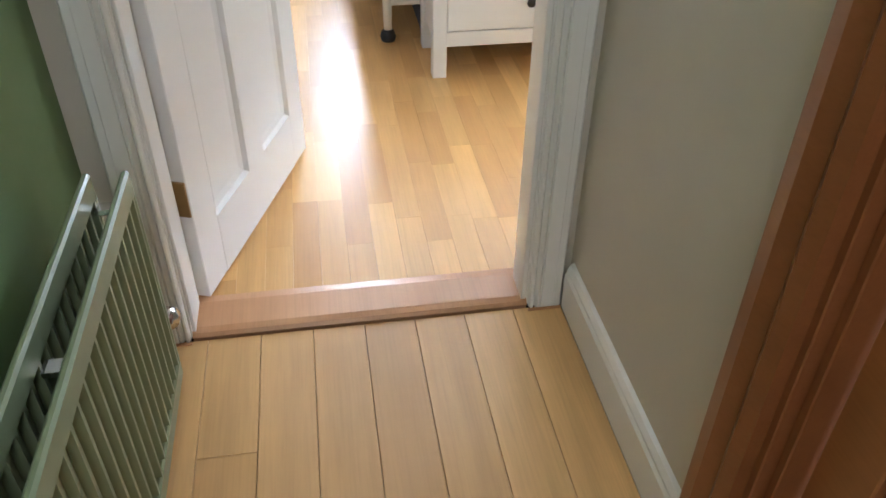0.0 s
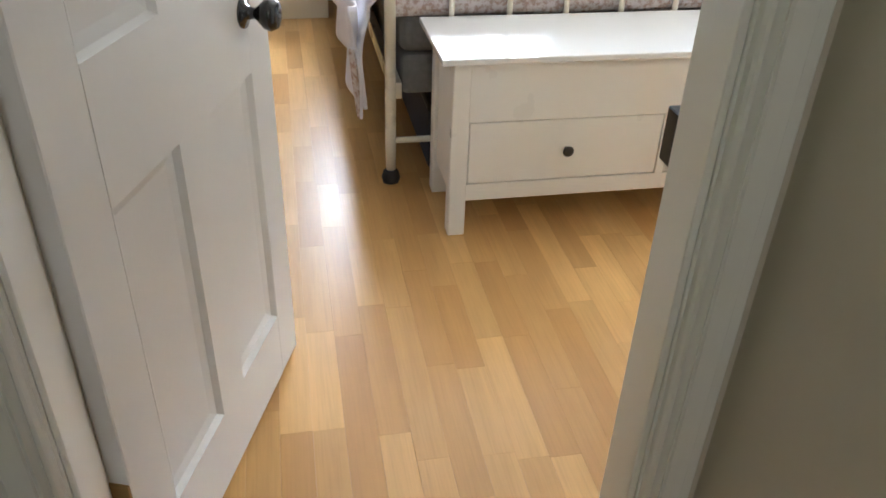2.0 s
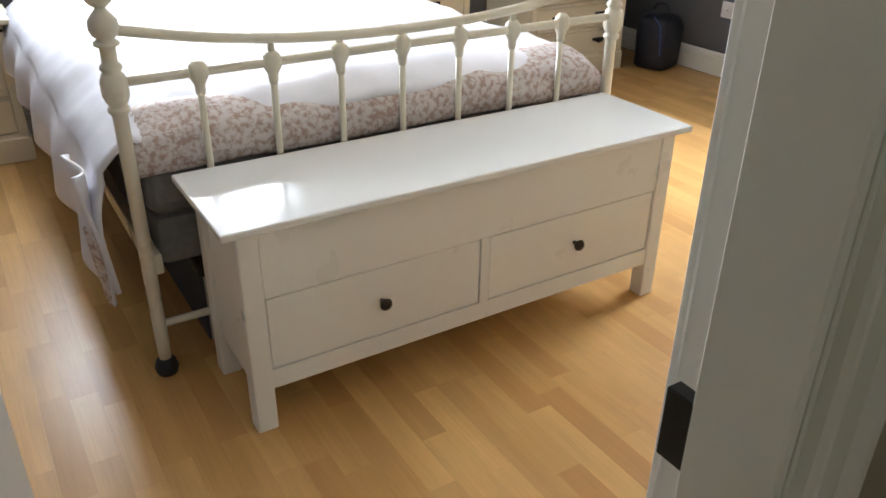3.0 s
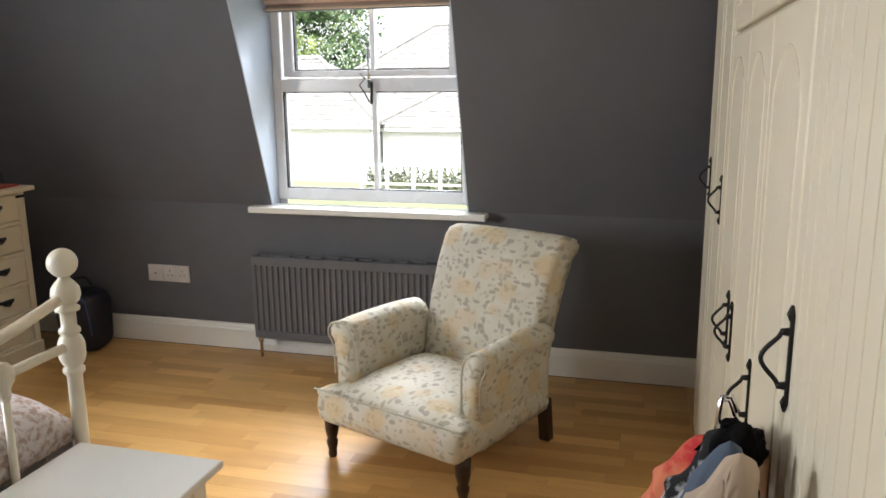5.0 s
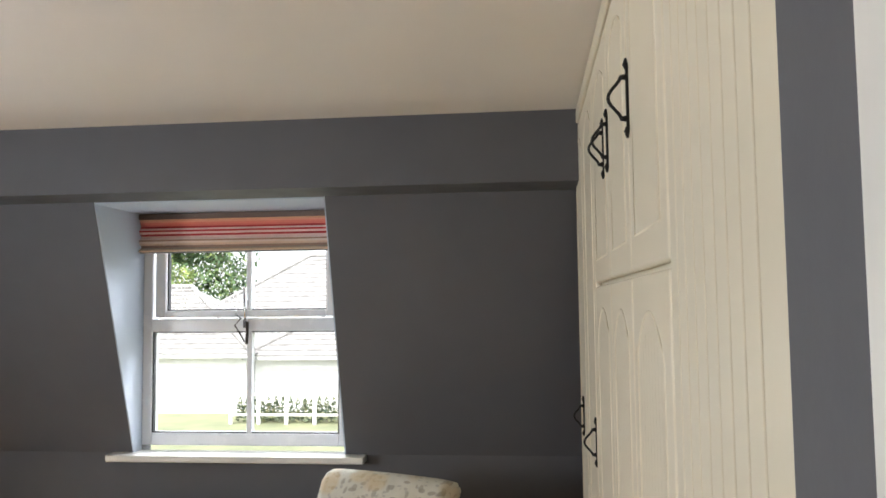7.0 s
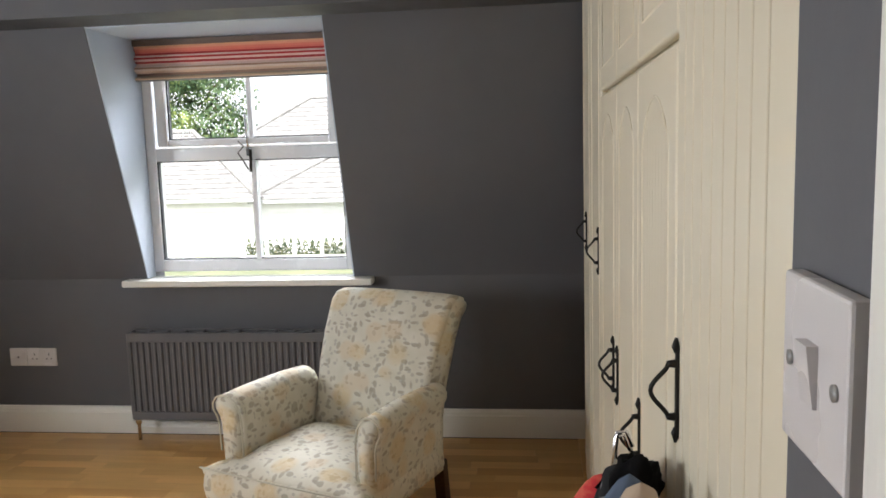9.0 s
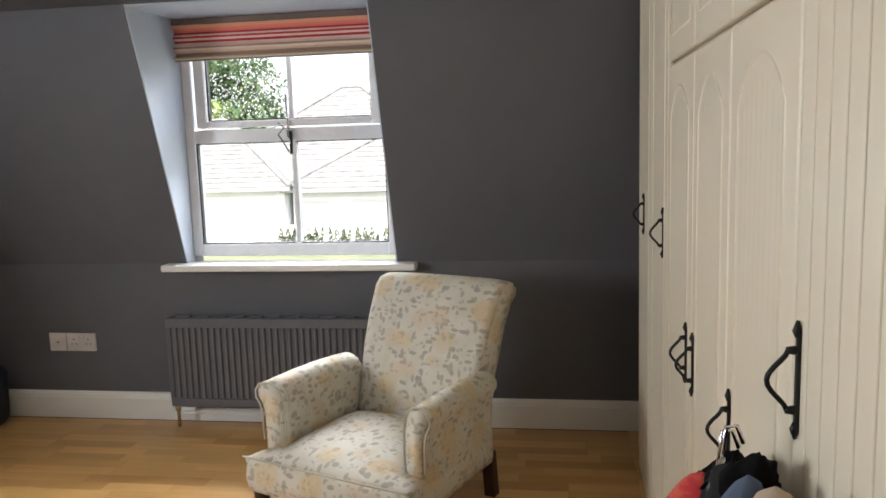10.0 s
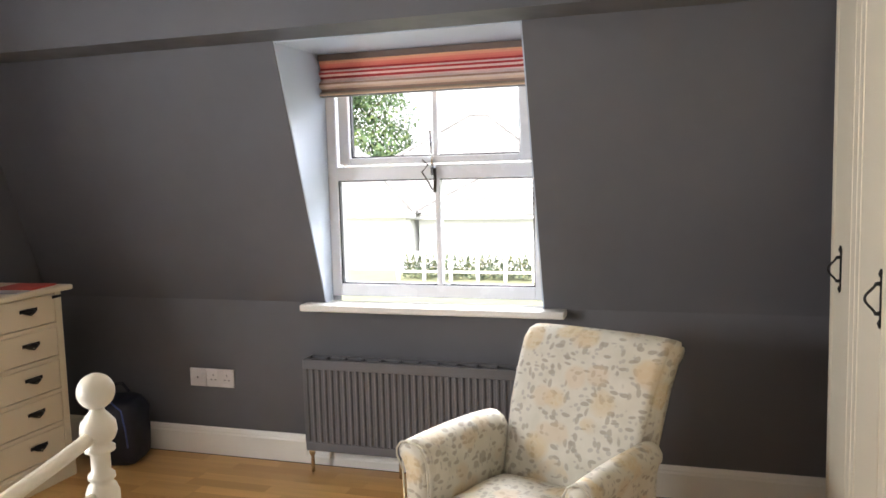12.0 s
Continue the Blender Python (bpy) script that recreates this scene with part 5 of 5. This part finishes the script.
bungalow("bungalow", -30, -11.0, 31, 40, -0.50, 2.3, 4.5, "white rendered bungalow with a tiled hip roof", 15)
bungalow("bungalow", -18.5, -4.2, 37, 48, -0.35, 4.1, 6.6, "white rendered bungalow with a taller tiled hip roof", 18)
h3, c3x, c3y = bungalow("garage", -11.6, 4, 31.5, 39, -0.62, 1.35, 3.3, "white rendered outbuilding with a tiled hip roof", 10)
fe = thing("picket_fence", (-6.0, 28.6, GZ), 0, "white painted fence with triangular bunting along its top", "fence")
part("rail", one((-5.0, -0.03, 1.02), (8.0, 0.03, 1.10), 0), M_FENCE, fe)
part("rail", one((-5.0, -0.03, 0.3), (8.0, 0.03, 0.38), 0), M_FENCE, fe)
for i in range(13):
    part("post", one((-5.0 + i * 1.05, -0.05, 0), (-4.88 + i * 1.05, 0.05, 1.25), 0), M_FENCE, fe)
for i in range(46):
    bm = B()
    x = -4.8 + i * 0.27
    prism(bm, [(x, 1.0), (x + 0.2, 1.0), (x + 0.1, 0.68)], "y", -0.06, -0.05)
    part("pennant", bm, M_FENCE, fe)
hg_ = thing("hedge", (-6.0, 29.2, GZ), 0, "clipped dark green hedge behind the white fence", "hedge")
vv, ff = [], []
hr = random.Random(5)
for i in range(9000):
    p = Vector((hr.uniform(-4.9, 7.9), hr.uniform(-0.3, 0.3), hr.uniform(0.05, 1.0)))
    u = Vector((hr.gauss(0, 1), hr.gauss(0, 1), hr.gauss(0, 1))).normalized() * 0.06
    w = Vector((hr.gauss(0, 1), hr.gauss(0, 1), hr.gauss(0, 1))).normalized() * 0.05
    k = len(vv)
    vv += [p - u, p + w, p + u, p - w]
    ff.append((k, k + 1, k + 2, k + 3))
me = bpy.data.meshes.new("leaves")
me.from_pydata([tuple(v) for v in vv], [], ff)
me.materials.append(M_HEDGE)
hl = new("leaves", me)
hl.parent = hg_

rng = random.Random(11)


def tree(at, h, rad, n, label, mat=M_LEAF):
    t = thing("tree", at, 0, label, "tree")
    bm = B()
    tube(bm, [(0, 0, 0), (0.1, 0, h * 0.3), (0.0, 0.1, h * 0.7)], [0.28, 0.2, 0.08], 8)
    for i in range(9):
        a = rng.uniform(0, 6.28)
        z = h * rng.uniform(0.25, 0.6)
        tube(bm, [(0, 0, z), (math.cos(a) * rad * 0.4, math.sin(a) * rad * 0.4, z + rad * 0.4), (math.cos(a) * rad * 0.75, math.sin(a) * rad * 0.75, z + rad * 0.7)], [0.1, 0.06, 0.02], 5)
    part("trunk", bm, M_TRUNK, t)
    verts, faces = [], []
    lumps = [(Vector((rng.uniform(-1, 1), rng.uniform(-1, 1), rng.uniform(-0.8, 1))) * rad * 0.62 + Vector((0, 0, h * 0.62)), rad * rng.uniform(0.28, 0.5)) for _ in range(26)]
    for i in range(n):
        c, r = lumps[i % len(lumps)]
        d = Vector((rng.gauss(0, 1), rng.gauss(0, 1), rng.gauss(0, 1))).normalized()
        p = c + d * r * rng.uniform(0.7, 1.08)
        s = rng.uniform(0.07, 0.16)
        u = Vector((rng.gauss(0, 1), rng.gauss(0, 1), rng.gauss(0, 1))).normalized()
        w = u.cross(d).normalized() if u.cross(d).length > 0.01 else Vector((0, 0, 1))
        b = len(verts)
        verts += [p - u * s, p + w * s * 0.6, p + u * s, p - w * s * 0.6]
        faces.append((b, b + 1, b + 2, b + 3))
    me = bpy.data.meshes.new("crown")
    me.from_pydata([tuple(v) for v in verts], [], faces)
    me.materials.append(mat)
    c = new("crown", me)
    c.parent = t


tree((-21.0, 47.5, GZ), 11.0, 4.2, 34000, "broad leafy green garden tree")
tree((-26.0, 45.5, GZ), 10.5, 3.8, 16000, "green leafy garden tree")
tree((-20.6, 43.0, GZ), 9.4, 1.7, 14000, "yellow-green leafy young tree", M_LEAF_LIGHT)

# ---- floors: strips and planks ----
rng = random.Random(7)


def bevelled_piece(L, W, T=0.012, g=0.0004, b=0.0008):
    me = bpy.data.meshes.new("strip")
    x0, x1, y0, y1 = g, L - g, g, W - g
    v = [(x0, y0, -T), (x1, y0, -T), (x1, y1, -T), (x0, y1, -T), (x0, y0, -b), (x1, y0, -b), (x1, y1, -b), (x0, y1, -b), (x0 + b, y0 + b, 0), (x1 - b, y0 + b, 0), (x1 - b, y1 - b, 0), (x0 + b, y1 - b, 0)]
    f = [(8, 9, 10, 11)]
    for a, c in ((0, 4), (4, 8)):
        for k in range(4):
            f.append((a + k, a + (k + 1) % 4, c + (k + 1) % 4, c + k))
    me.from_pydata(v, [], f)
    return me


floor_bed = structure("floor_bedroom", one((XW, YS, -0.0139), (0.225, YN, -0.0125), 0), M_STRIP_I, "varnished light beech strip wood floor", "floor")
floor_hall = structure("floor_hall", one((0.225, HYS, -0.0139), (HE, HYN, -0.0125), 0), M_DARKGAP, "knotty oak plank floor in the hall", "floor")
LENS_ = [0.26, 0.32, 0.38, 0.44, 0.50]
SW_ = 0.066
shared = {L: bevelled_piece(L, SW_, 0.012, 0.00005, 0.00018) for L in LENS_}
for me in shared.values():
    me.materials.append(M_STRIP)
cells, y = [], YS
while y < YN - 0.001:
    x = 0.225 + rng.uniform(0, 0.3)
    while x > XW:
        L = rng.choice(LENS_)
        cells.append((x - L, y, L))
        x -= L
    y += SW_
    if y > YN - SW_:
        break
cells.sort(key=lambda c: (c[0] + c[2] / 2 + 0.45) ** 2 + 0.5 * (c[1] - 1.1) ** 2)
jv, jf = [], []
count = 0
for x, y, L in cells:
    x1 = min(x + L, 0.225)
    x0 = max(x, XW)
    if x1 - x0 < 0.02:
        continue
    whole = x1 == x + L and x0 == x
    if whole and count < 300:
        ob = new("strip", shared[L])
        ob.location = (x, y, 0)
        ob.parent = floor_bed
        count += 1
    else:
        b, g, e = len(jv), 0.00005, 0.00018
        a0, a1, c0, c1 = x0 + g, x1 - g, y + g, y + SW_ - g
        jv += [(a0, c0, -0.012), (a1, c0, -0.012), (a1, c1, -0.012), (a0, c1, -0.012), (a0 + e, c0 + e, 0), (a1 - e, c0 + e, 0), (a1 - e, c1 - e, 0), (a0 + e, c1 - e, 0)]
        jf.append((b + 4, b + 5, b + 6, b + 7))
        for k in range(4):
            jf.append((b + k, b + (k + 1) % 4, b + 4 + (k + 1) % 4, b + 4 + k))
me = bpy.data.meshes.new("strips")
me.from_pydata(jv, [], jf)
me.materials.append(M_STRIP_I)
ob = new("strips", me)
ob.parent = floor_bed
tagged(ob, kind="stuff")
# recess floor under the wardrobe
structure("floor_recess", one((0.2255, YW, -0.012), (XR, YN, 0.0), 0), M_STRIP_I, "varnished beech strip floor under the wardrobe", "floor")

PW = 0.111
edges_ = []
y = 0.437
while y > HYS + 0.02:
    edges_.append(y)
    y -= PW
for i, y1 in enumerate([HYN - 0.0175] + edges_):
    y0 = max(([HYN - 0.0175] + edges_ + [HYS + 0.018])[i + 1], HYS + 0.018)
    if y1 - y0 < 0.005:
        continue
    x, k = 0.369, 0
    first = rng.uniform(0.5, 1.6)
    if 3 <= i <= 8:
        first = {7: 0.317}.get(i, 1.4 + rng.random())
    while x < HE - 0.01:
        L = first if k == 0 else rng.uniform(0.9, 1.6)
        L = min(L, HE - x)
        me = bevelled_piece(L, y1 - y0, 0.012, 0.0005, 0.0011)
        me.materials.append(M_PLANK)
        ob = new("plank", me)
        ob.location = (x, y0, 0)
        ob.parent = floor_hall
        x += L
        k += 1
